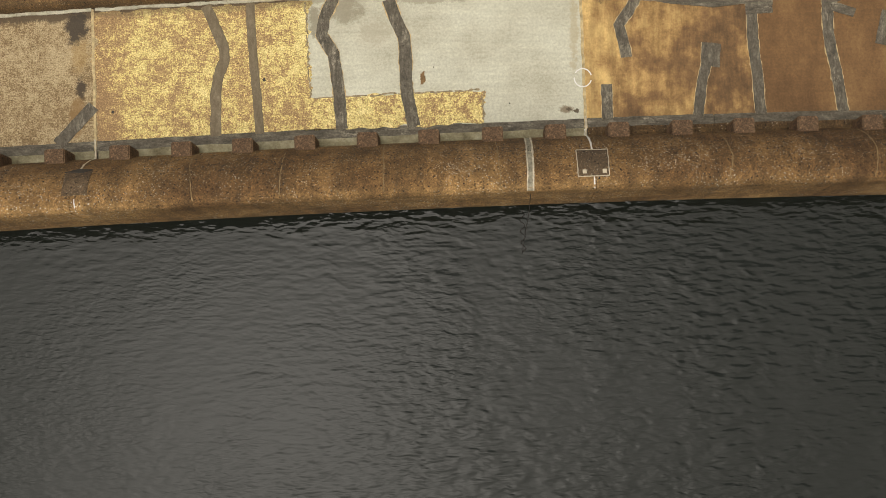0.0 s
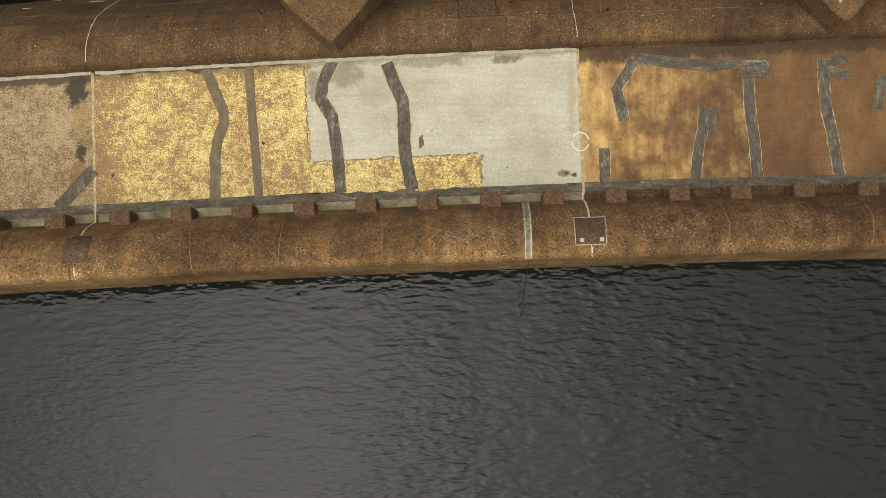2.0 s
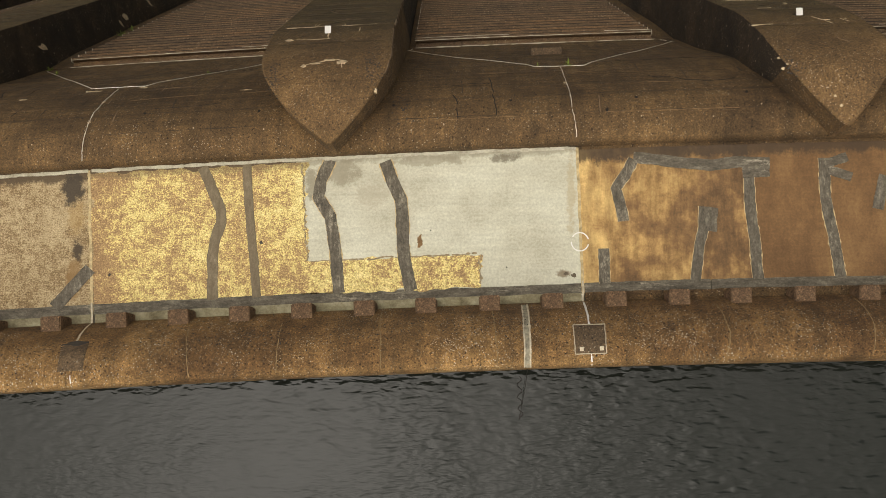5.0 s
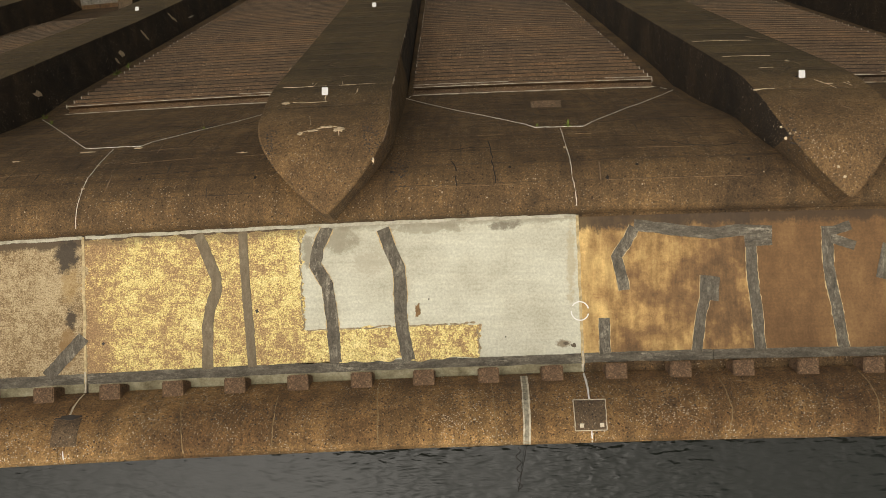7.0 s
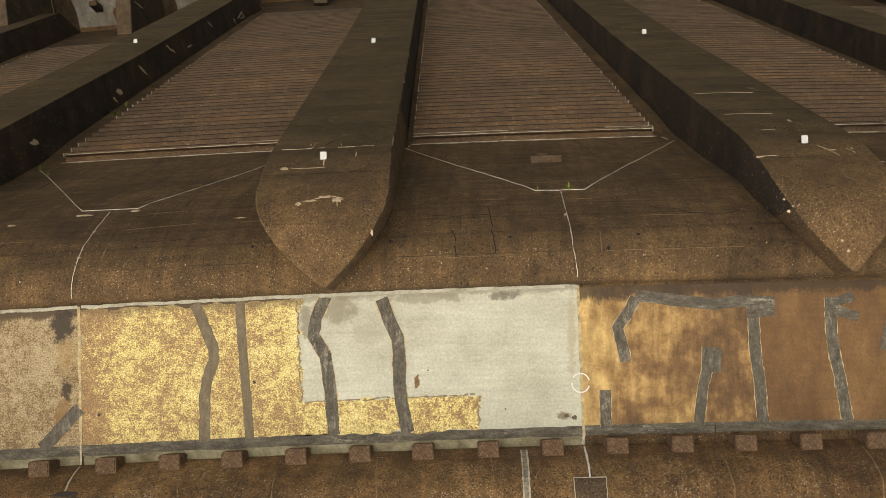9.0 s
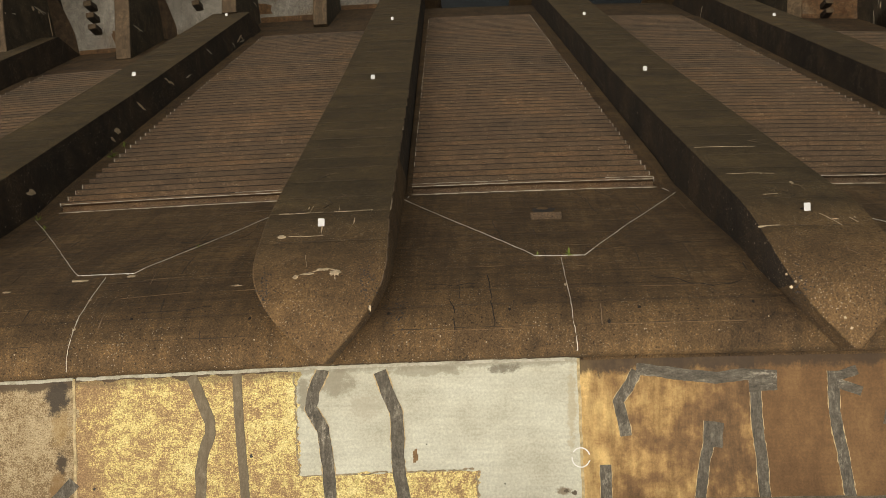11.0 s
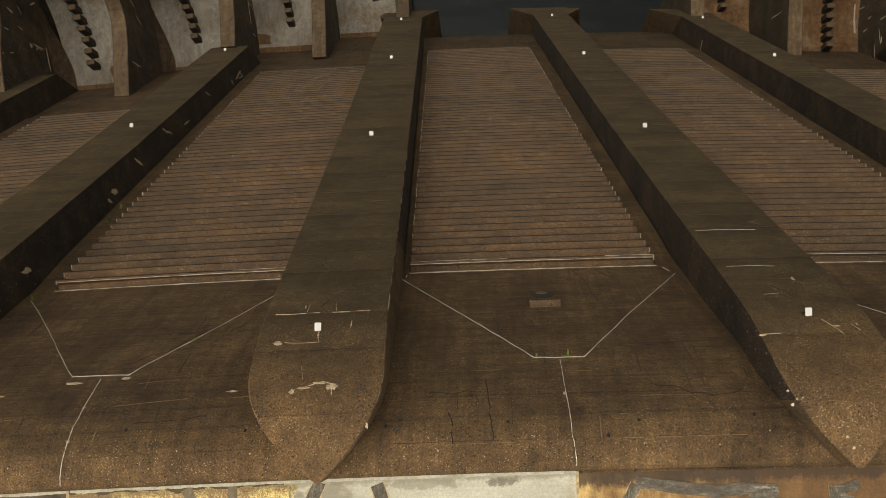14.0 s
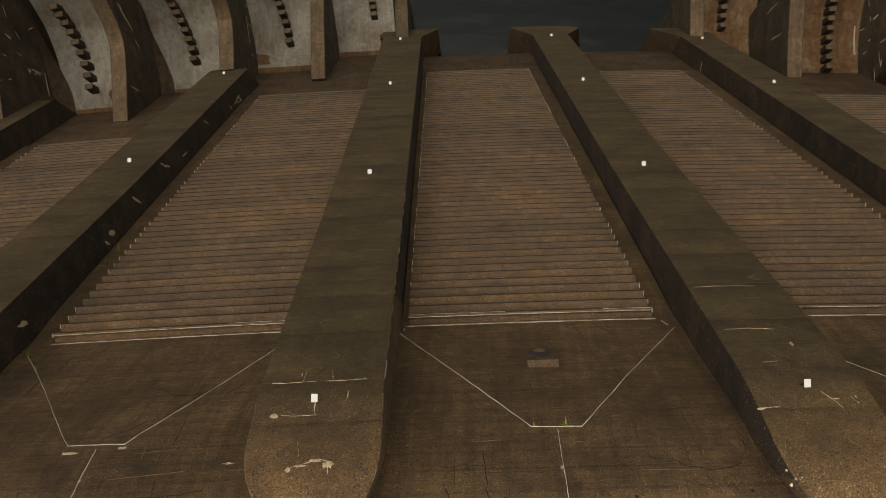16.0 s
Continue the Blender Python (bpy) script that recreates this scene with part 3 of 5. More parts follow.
M_GROUND = panel_plain("scrubby_hillside", (0.035, 0.045, 0.018), (0.06, 0.065, 0.03), (0.10, 0.09, 0.05), 0.15)
bm = bmesh.new()
xs = [-2500, -900, -400, -200, -120, -90, -70, -60, -52, -45, -40, -36, -32, -29.05, -20, 0, 20, 33.05, 36, 40, 45, 52, 60, 70, 90, 120, 200, 400, 900, 2500]
ys = [-2500, -900, -300, -100, -30, -10, 0, 6, 12, 18, 24, 30, 36, 44, 60, 90, 150, 300, 900, 2500]
grid = [[bm.verts.new((x, y, land(x, y) if not (-31 < x < 34 and -3 < y < 40) else -95.0)) for x in xs] for y in ys]
for r0, r1 in zip(grid, grid[1:]):
    for i in range(len(xs) - 1):
        bm.faces.new((r0[i], r0[i + 1], r1[i + 1], r1[i]))
tagged(smooth(part("ground", bm, M_GROUND), 60), "scrubby green and brown valley sides round the dam", "ground", "", "structure")

# ---- ribs ----
def rib_half(d, wide):
    f = min(max(d, 0.0) / 1.9, 1.0)
    return 0.05 + (wide - 0.05) * (1 - (1 - f) ** 1.95)


def rib_end(i):
    return [20.1, 22.8, 28.2, 28.0, 26.4, 21.0][i]


def rib_segment(s, wide, d0, d1, rib, name):
    """One casting of a rib between two lift joints; its sides are darkened for shade and algal growth."""
    ds = steps_between(d0 + 0.002, d1 - 0.002, 0.16 if d1 < 3 else 0.6)
    bm = bmesh.new()
    rows = []
    for d in ds:
        w = rib_half(d, wide)
        z = rib_z(d)
        low = min(face_z(d), 0.3) - 0.8
        c = min(0.035, w * 0.5)
        pts = [(-w, low), (-w, z - c), (-w + c, z), (w - c, z), (w, z - c), (w, low)]
        rows.append([bm.verts.new(warp(s + x, d, zz + noise.noise((x * 2, d * 2, s)) * 0.01)) for x, zz in pts])
    for a, b in zip(rows, rows[1:]):
        for k in range(6):
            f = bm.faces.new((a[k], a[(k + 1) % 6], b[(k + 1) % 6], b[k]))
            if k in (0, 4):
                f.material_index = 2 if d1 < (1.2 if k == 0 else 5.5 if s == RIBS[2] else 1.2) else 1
    bm.faces.new(rows[0])
    bm.faces.new(rows[-1])
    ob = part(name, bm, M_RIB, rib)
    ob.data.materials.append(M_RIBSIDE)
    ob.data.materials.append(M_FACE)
    return smooth(ob, 30)


def build_rib(i):
    s = RIBS[i]
    end = rib_end(i)
    rib = tagged(new("divider_rib"), "dark brown concrete divider rib with pointed nose on the dam face", "divider rib", "ribs down the dam face")
    cuts = [0.0, 1.14, 2.32, 3.09] + steps_between(4.2, end, 1.0)
    for k, (a, b) in enumerate(zip(cuts, cuts[1:])):
        rib_segment(s, RIB_WIDE[i], a, b, rib, "nose" if k == 0 else "rib_segment")
    return rib


for i in range(6):
    build_rib(i)

# ---- stepped chutes ----
M_LIMEEND = plain("step_end_lime", (0.50, 0.44, 0.34), 0.9, 0.4)
# each bay's ends along the crest, at its head and at its foot
CHUTE = [((-19.1, -13.4), (-18.6, -13.4)), ((-10.2, -4.25), (-9.97, -4.25)), ((-1.26, 4.81), (-1.13, 4.63)), ((7.75, 13.42), (7.75, 12.93)), ((16.35, 22.4), (16.35, 22.2))]


def bay_ends(i, d):
    f = (d - NOSE_D0) / 18.3
    (a0, b0), (a1, b1) = CHUTE[i]
    return a0 + (a1 - a0) * f, b0 + (b1 - b0) * f


def nose_profile(nose, top, heel):
    """The outline of one step: a slot at its heel, a tread, and a worn lip that rolls over into the riser."""
    back = nose - TREAD - 0.006
    return [(back, top - 1.25), (back, top - 0.16), (back + heel, top - 0.16), (back + heel + 0.012, top - 0.018), (nose - 0.10, top), (nose - 0.034, top - 0.004),
            (nose - 0.020, top - 0.011), (nose - 0.008, top - 0.030), (nose, top - 0.065), (nose - 0.008, top - RISE - 0.03), (nose - 0.01, top - 1.25)]


# Faces of the lip painted dark for the shade line between steps.
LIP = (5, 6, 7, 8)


def build_chute(i):
    chute = tagged(new("stepped_chute"), "brown concrete stepped spillway chute between two ribs", "spillway chute", "chutes between the ribs")
    count = int((BAY_END[i] - NOSE_D0) / TREAD) + 1
    lime = bmesh.new()
    for k in range(count):
        nose = NOSE_D0 + k * TREAD
        top = face_z(nose) + NOSE_UP
        a, b = bay_ends(i, nose)
        heel = (0.040 if k else 0.165) + 0.010 * noise.noise((k * 1.3, i, 2.3))
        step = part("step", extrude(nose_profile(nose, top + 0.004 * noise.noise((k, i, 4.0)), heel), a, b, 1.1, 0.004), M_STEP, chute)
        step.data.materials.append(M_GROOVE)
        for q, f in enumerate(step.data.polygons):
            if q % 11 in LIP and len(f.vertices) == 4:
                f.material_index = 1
        smooth(step, 50)
        for s, sg in ((a, -1), (b, 1)):
            if noise.noise((k * 0.7, s, 0.5)) < -0.1:
                continue
            y0, y1 = nose - 0.15 - 0.07 * noise.noise((k, s, 1)), nose - 0.035
            vs = [lime.verts.new(warp(s + sg * x, y, top + z)) for x in (-0.012 - 0.012 * noise.noise((k, s, 8)), 0.006) for y in (y0, y1) for z in (-0.16, 0.006)]
            for f in ((0, 1, 3, 2), (4, 6, 7, 5), (0, 4, 5, 1), (2, 3, 7, 6), (1, 5, 7, 3), (0, 2, 6, 4)):
                lime.faces.new([vs[q] for q in f])
    ends = part("lime_end", lime, M_LIMEEND, chute, "pale lime crust on the step ends")
    ends["kind"] = "stuff"
    a, b = bay_ends(i, NOSE_D0)
    z = face_z(4.49) + 0.03
    part("sill", extrude([(4.49, z - 0.5), (4.49, z - 0.004), (4.528, z), (4.535, z - 0.02), (4.535, z - 0.5)], a - 0.05, b + 0.06, 1.0, 0.006), M_STEP, chute)
    return chute


for i in range(5):
    build_chute(i)


def build_gutter(i, side):
    """The raised smooth margin between the step ends and a rib's side."""
    ds = steps_between(4.45, BAY_END[i] + 0.1, 1.2)
    wall = RIBS[i] + RIB_WIDE[i] + 0.05 if side < 0 else RIBS[i + 1] - RIB_WIDE[i + 1] - 0.05
    bm = bmesh.new()
    rows = []
    for d in ds:
        inner = bay_ends(i, d)[0 if side < 0 else 1] + side * 0.02
        z = face_z(d) + 0.34 * min(1.0, (d - 4.40) / 0.5)
        rows.append([bm.verts.new(warp(s, d, q)) for s, q in ((wall, z - 0.7), (wall, z), (inner, z), (inner, z - 0.7))])
    for p, q in zip(rows, rows[1:]):
        for k in range(4):
            bm.faces.new((p[k], p[(k + 1) % 4], q[(k + 1) % 4], q[k]))
    bm.faces.new(rows[0])
    bm.faces.new(rows[-1])
    tagged(smooth(part("chute_margin", bm, M_FACE), 30), "smooth brown concrete margin beside the spillway steps", "chute margin", "chute margins", "structure")


for i in range(5):
    build_gutter(i, -1)
    build_gutter(i, 1)


# ---- toe of the dam: bucket floors, walls and teeth ----
FLOORS = [("left", -20.2, -16.55, 20.1, -46.2), ("right", -16.55, -11.86, 22.3, -51.5), ("left", -11.86, -7.35, 25.0, -57.6), ("right", -7.35, -2.64, 27.6, -63.9), ("left", 15.0, 18.85, 25.4, -58.8), ("right", 18.85, 22.9, 22.1, -50.9)]
BUCKET = 4.6
TOOTH = {}


def bucket(u):
    """How far the floor has gone downstream and up after u metres along it."""
    if u <= 0.6:
        return u, 0.0
    a = min((u - 0.6) / BUCKET, 1.2)
    x, z = 0.6 + BUCKET * math.sin(a), BUCKET * (1 - math.cos(a))
    rest = max(0.0, u - 0.6 - BUCKET * 1.2)
    return x + rest * math.cos(1.2), z + rest * math.sin(1.2)


def build_floor(s0, s1, d0, z0, mat, far):
    us = [0, 0.6] + steps_between(1.0, far, 0.55)
    prof = [(d0 - 0.6, z0)] + [(d0 + bucket(u)[0], z0 + bucket(u)[1]) for u in us]
    low = [(d + 0.4, z - 1.6) for d, z in reversed(prof)]
    tagged(smooth(part("bucket_floor", extrude(prof + low, s0, s1, 1.0, 0.01), mat), 40), "pale grey curved concrete bucket floor at the dam's toe", "spillway floor", "bucket floors", "structure")


def build_tooth(s, d, z, tilt, shift):
    if "tooth" not in TOOTH:
        bm = bmesh.new()
        bmesh.ops.create_cube(bm, size=1.0)
        for v in bm.verts:
            v.co = Vector((v.co.x * 0.46, v.co.y * 0.36, v.co.z * 1.7 + 0.40))
            if v.co.z > 0.4 and v.co.y > 0:
                v.co.y -= 0.06
        bmesh.ops.bevel(bm, geom=bm.edges[:], offset=0.03, segments=1, affect="EDGES")
        bm.normal_update()
        # Upright faces take the dark rib-side concrete, standing in for their shade.
        for f in bm.faces:
            f.material_index = 0 if f.normal.z > 0.5 else 1
        ob = part("floor_tooth", bm, M_WALLTOP)
        ob.data.materials.append(M_RIBSIDE)
        TOOTH["tooth"] = ob
        tagged(ob, "small brown concrete block standing on the curved bucket floor", "baffle block", "baffle blocks on the bucket floors")
    else:
        ob = new("floor_tooth", TOOTH["tooth"].data)
        tagged(ob, "small brown concrete block standing on the curved bucket floor", "baffle block", "baffle blocks on the bucket floors")
    ob.matrix_world = Matrix.Translation(warp(s, d, z)) @ pose(0, 0, 0, math.degrees(tilt) * 0.12, 0, -math.degrees(math.atan((s - 18.5) / 228)))


# place along the crest, how it leans, first block, gap, count
TEETH = [(-18.62, -0.10, 1.3, 0.67, 9), (-14.0, -0.14, 1.85, 0.62, 8), (-9.3, -0.12, 1.75, 0.65, 7), (-4.4, 0.0, 2.7, 0.5, 6), (16.72, 0.0, 1.85, 0.62, 7), (20.95, 0.0, 0.15, 0.59, 9)]
for (side, s0, s1, d0, z0), (ts, lean, first_u, gap, count) in zip(FLOORS, TEETH):
    build_floor(s0, s1 - (0.5 if -8 < s0 < 0 else 0), d0, z0, M_FLOOR if s0 < 10 else M_FLOORDARK, 5.2 if -8 < s0 < 0 else 13.0)
    for k in range(count):
        u = first_u + k * gap
        du, dz = bucket(u)
        build_tooth(ts + lean * max(0.0, u - 2.8), d0 + du, z0 + dz, min(max(u - 0.6, 0) / BUCKET, 1.2), k)


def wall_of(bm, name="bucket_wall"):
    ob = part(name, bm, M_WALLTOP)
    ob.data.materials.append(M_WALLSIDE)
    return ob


def build_wall(s, top, half):
    """A dividing wall whose crown runs through the (d, z) points."""
    bm = bmesh.new()
    rows = []
    foot = min(z for d, z in top) - 24
    for d, z in top:
        pts = [(-half, foot), (-half, z - 0.04), (-half + 0.04, z), (half - 0.04, z), (half, z - 0.04), (half, foot)]
        rows.append([bm.verts.new(warp(s + x, d, zz)) for x, zz in pts])
    for a, b in zip(rows, rows[1:]):
        for k in range(6):
            f = bm.faces.new((a[k], a[(k + 1) % 6], b[(k + 1) % 6], b[k]))
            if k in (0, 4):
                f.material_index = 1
    bm.faces.new(rows[0])
    bm.faces.new(rows[-1])
    tagged(smooth(wall_of(bm), 25), "tall brown concrete dividing wall between bucket floors", "dividing wall", "bucket dividing walls", "structure")


build_wall(-21.1, [(17.6, -37.0), (19.8, -37.1), (22, -37.8), (23.2, -37.6), (24.2, -36.4), (25.2, -33.5), (26.0, -29.5), (27.0, -24)], 0.40)
build_wall(-16.55, [(18.5, -42.2), (20.3, -42.75), (22, -43.3), (23.1, -43.4), (23.6, -43.15), (24.1, -42.5), (24.5, -41.6), (24.85, -40.7), (25.3, -39.0), (25.7, -37.0), (26.5, -32), (27.2, -27)], 0.38)
build_wall(-11.86, [(22.6, -48.0), (24.6, -48.85), (25.4, -49.1), (26.0, -49.1), (26.5, -48.6), (26.9, -47.7), (27.4, -46.2), (27.9, -43.9), (28.6, -39), (29.4, -34)], 0.40)
build_wall(-7.35, [(22.8, -52.0), (25.8, -53.9), (29.3, -56.1), (31.5, -57.0)], 0.40)
build_wall(-2.64, [(27.6, -59.9), (29.6, -62.2), (31.8, -64.3), (33.5, -65.5)], 0.40)
build_wall(15.0, [(26.1, -56.7), (28.5, -56.1), (31, -55.4)], 0.40)
build_wall(18.85, [(21.3, -49.1), (23.6, -48.45), (25.6, -47.7), (28.0, -46.8)], 0.40)
build_wall(23.3, [(19.5, -33.5), (24.0, -32.0), (28.0, -30.5)], 0.50)


def build_batter(s, rows, d0, z0, mat):
    """A low sloping haunch between a wall's side and the floor: (d, height, width)."""
    bm = bmesh.new()
    rings = []
    for d, h, w in rows:
        lo, hi = 0.0, 12.0
        for _ in range(24):
            m = (lo + hi) / 2
            lo, hi = (m, hi) if d0 + bucket(m)[0] < d else (lo, m)
        z = z0 + bucket(lo)[1]
        rings.append([bm.verts.new(warp(s, d, z - 0.5)), bm.verts.new(warp(s, d, z + h)), bm.verts.new(warp(s + w, d, z + 0.02)), bm.verts.new(warp(s + w, d, z - 0.5))])
    for a, b in zip(rings, rings[1:]):
        for k in range(4):
            bm.faces.new((a[k], a[(k + 1) % 4], b[(k + 1) % 4], b[k]))
    bm.faces.new(rings[0])
    bm.faces.new(rings[-1])
    tagged(smooth(part("haunch", bm, mat), 30), "brown stained concrete haunch along a bucket wall's foot", "haunch", "wall haunches", "structure")


build_batter(-20.72, [(20.1, 0.8, 0.94), (21.4, 0.8, 0.85), (22.6, 1.0, 0.56), (23.8, 1.0, 0.2), (25.0, 0.8, 0.06)], 20.1, -46.2, M_HAUNCH)
build_batter(-16.18, [(22.2, 0.5, 0.68), (23.1, 0.5, 0.70), (24.6, 0.6, 0.38), (25.5, 0.6, 0.12), (26.0, 0.5, 0.04)], 22.3, -51.5, M_HAUNCH)


def build_head(s, half, left, right, d, batter=0.0):
    """The flared cross wall that ends a middle rib above the river; its crown goes on with the rib's slope."""
    bm = bmesh.new()
    (ls, ld), (rs, rd) = left, right
    ring = [(s - half, d), (ls, ld), (ls, ld + 0.16), (s - half, max(ld, rd) + 0.2), (s + half, max(ld, rd) + 0.2), (rs, rd + 0.16), (rs, rd), (s + half, d)]
    top = [bm.verts.new(warp(q, e, rib_z(e) - 0.02)) for q, e in ring]
    low = [bm.verts.new(warp(q + (batter if q == rs else 0.0), e, -90)) for q, e in ring]
    bm.faces.new(top)
    for i in range(8):
        bm.faces.new((top[i], top[(i + 1) % 8], low[(i + 1) % 8], low[i]))
    head = part("rib_head", bm, M_RIB)
    head.data.materials.append(M_FACE)
    for f in head.data.polygons:
        if abs(f.normal.z) < 0.2:
            f.material_index = 1
    tagged(head, "brown concrete cross wall closing the rib's foot", "cross wall", "rib foot walls", "structure")


build_head(RIBS[2], RIB_WIDE[2] - 0.02, (-4.1, 28.1), (-0.42, 29.4), 27.5)
build_head(RIBS[3], RIB_WIDE[3] - 0.02, (4.19, 29.0), (8.5, 28.6), 27.0, 2.3)
build_head(RIBS[4], RIB_WIDE[4] - 0.02, (12.84, 28.0), (16.15, 26.5), 26.0)

# ---- crest walkway details ----
def strip(points, width, seed, label="dark grey bitumen strip sealing a crack in the walkway", halo=None, lift=0.014, mat=None):
    pts = jagged(points, 0.07, 0.012, seed)
    thing = part("crack_seal_strip", ribbon(pts, lambda f: width * (1 + 0.12 * noise.noise((f * 9, seed, 2.0)) + 0.10 * noise.noise((f * 34, seed, 6.0))), level, lift, 0.03), mat or M_STRIP)
    tagged(thing, label, "sealing strip", "crack sealing strips")
    if halo:
        part("worn_edge", ribbon(pts, lambda f: width * (1.09 + 0.22 * noise.noise((f * 7, seed, 5.0)) + 0.22 * noise.noise((f * 26, seed, 5.0))), level, lift - 0.006, 0.02), halo, thing, "pale scraped edge beside the strip")
    return thing


M_LIME = plain("lime_deposit", (0.25, 0.175, 0.085), 0.9, 0.6)
M_HALO = plain("scraped_pale_yellow", (0.50, 0.38, 0.20), 0.9, 0.4)
strip([(-5.16, -0.08), (-5.04, -0.35), (-4.83, -0.93), (-4.83, -1.14), (-4.96, -1.45), (-5.02, -1.8), (-5.03, -2.56)], 0.20, 1, "faded brownish bitumen strip bent across the yellow walkway", mat=M_STRIPWORN)
strip([(-4.32, -0.06), (-4.31, -0.8), (-4.26, -1.64), (-4.21, -2.56)], 0.165, 2, "faded straight bitumen strip across the yellow walkway", mat=M_STRIPWORN)
strip([(-2.76, -0.06), (-2.95, -0.45), (-3.00, -0.76), (-2.79, -1.13), (-2.73, -1.7), (-2.68, -2.56)], 0.22, 3, halo=M_HALO)
strip([(-1.75, -0.14), (-1.62, -0.51), (-1.47, -0.88), (-1.46, -1.55), (-1.45, -1.96), (-1.34, -2.56)], 0.23, 4, halo=M_HALO)
strip([(-7.30, -1.86), (-7.99, -2.55)], 0.23, 5, "short dark bitumen strip running slantwise to the joint")
strip([(2.85, -0.28), (2.69, -0.56), (2.5, -0.82), (2.57, -1.08), (2.62, -1.42)], 0.20, 6, "bent dark bitumen strip on the brown walkway", M_HALO)
strip([(2.85, -0.24), (3.65, -0.36), (4.26, -0.44), (4.77, -0.39), (5.34, -0.43)], 0.21, 7, "long dark bitumen strip along the walkway's back edge", None, 0.018, mat=M_STRIPX)
strip([(4.84, -0.60), (5.33, -0.57)], 0.20, 8, "short doubled end of a bitumen strip", None, 0.016, mat=M_STRIPX)
strip([(4.10, -1.20), (4.06, -1.63), (3.98, -1.94), (3.88, -2.56)], 0.19, 9, "dark bitumen strip with a squared head", M_HALO)
strip([(4.26, -1.22), (4.22, -1.66)], 0.19, 10, "squared patch of bitumen beside a longer strip", None, 0.017)
strip([(2.23, -1.92), (2.23, -2.56)], 0.20, 11, "short dark bitumen strip near the joint", M_HALO)
strip([(4.95, -0.50), (4.94, -1.14), (4.99, -1.76), (5.03, -2.56)], 0.20, 12, "straight dark bitumen strip across the walkway", M_HALO)
strip([(6.33, -0.36), (6.32, -1.07), (6.43, -1.79), (6.53, -2.56)], 0.20, 13, "straight dark bitumen strip with a forked head", M_HALO)
strip([(6.38, -0.47), (6.76, -0.34)], 0.17, 14, "short bitumen branch of a forked strip", None, 0.018, mat=M_STRIPX)
strip([(6.42, -0.58), (6.83, -0.72)], 0.17, 15, "short bitumen branch of a forked strip", None, 0.016, mat=M_STRIPX)
strip([(7.42, -0.70), (7.27, -1.32)], 0.20, 16, "short dark bitumen strip on the brown walkway")

# long strip in front of the parapet, and the mortar fillets
for a, b in ((-25.0, -7.3), (-7.3, 1.82), (1.82, 30.0)):
    run = tagged(new("edge_strip"), "long dark bitumen strip along the parapet's foot", "sealing strip", "parapet foot strips")
    count = max(1, round((b - a) / 2.3))
    for k in range(count):
        c, e = a + (b - a) * k / count, a + (b - a) * (k + 1) / count
        off = 0.02 * noise.noise((k * 1.7, a, 0.4))
        part("strip_length", ribbon(jagged([(c, -2.635 + off), (e - 0.008, -2.635 + off)], 0.12, 0.012, k + a), lambda f: 0.19 * (1 + 0.07 * noise.noise((f * 9, k, a))), level, 0.008 + 0.001 * (k % 2), 0.035), M_STRIPX, run)
for a, b in ((-25.0, -7.32), (-7.24, 1.80)):
    tagged(part("mortar_fillet", ribbon(jagged([(a, -2.80), (b, -2.80)], 0.25, 0.02, 7), 0.16, level, 0.03, 0.06), M_GREEN), "grey-green mortar fillet at the parapet's foot", "mortar fillet", "mortar fillets")
    tagged(part("mortar_bead", ribbon(jagged([(a, -0.035), (b, -0.035)], 0.05, 0.02, 8), lambda f: 0.060 * (1 + 0.5 * noise.noise((f * 90, a, 1)) + 0.35 * noise.noise((f * 240, a, 3))), level, 0.03, 0.06), M_BEAD), "whitish mortar bead along the back of the walkway", "mortar bead", "mortar beads")

tagged(part("mortar_bead", ribbon(jagged([(1.85, -0.03), (30.0, -0.03)], 0.12, 0.02, 8), 0.06, level, 0.02, 0.06), M_FACE), "brown mortar bead along the back of the walkway", "mortar bead", "mortar beads")
tagged(part("mortar_fillet", ribbon(jagged([(1.86, -2.80), (30.0, -2.80)], 0.25, 0.02, 9), 0.17, level, 0.03, 0.06), M_FACE), "brown stained mortar fillet at the parapet's foot", "mortar fillet", "mortar fillets")

# expansion joints
M_JOINTFILL = plain("yellowed_joint_sealant", (0.46, 0.36, 0.19), 0.8, 0.5)
for s in (-7.29, 1.82):
    tagged(part("expansion_joint", ribbon(jagged([(s, -0.02), (s, -2.72)], 0.05, 0.010, 3), lambda f: 0.05 * (1 + 0.3 * noise.noise((f * 23, s, 2)) + 0.25 * noise.noise((f * 61, s, 4))), level, 0.012, 0.04), M_JOINTFILL), "pale sealed expansion joint across the walkway", "expansion joint", "expansion joints")

for s in (-7.285, 1.815):
    tagged(part("expansion_joint", ribbon(jagged([(s, -2.50), (s + 0.01, -2.68), (s - 0.005, -2.875)], 0.03, 0.008, 5), lambda f: 0.030 * (1 + 0.4 * noise.noise((f * 11, s, 2))), level, 0.037, 0.05), M_SEAL), "pale sealant bead crossing the strip and fillet", "expansion joint", "expansion joints")

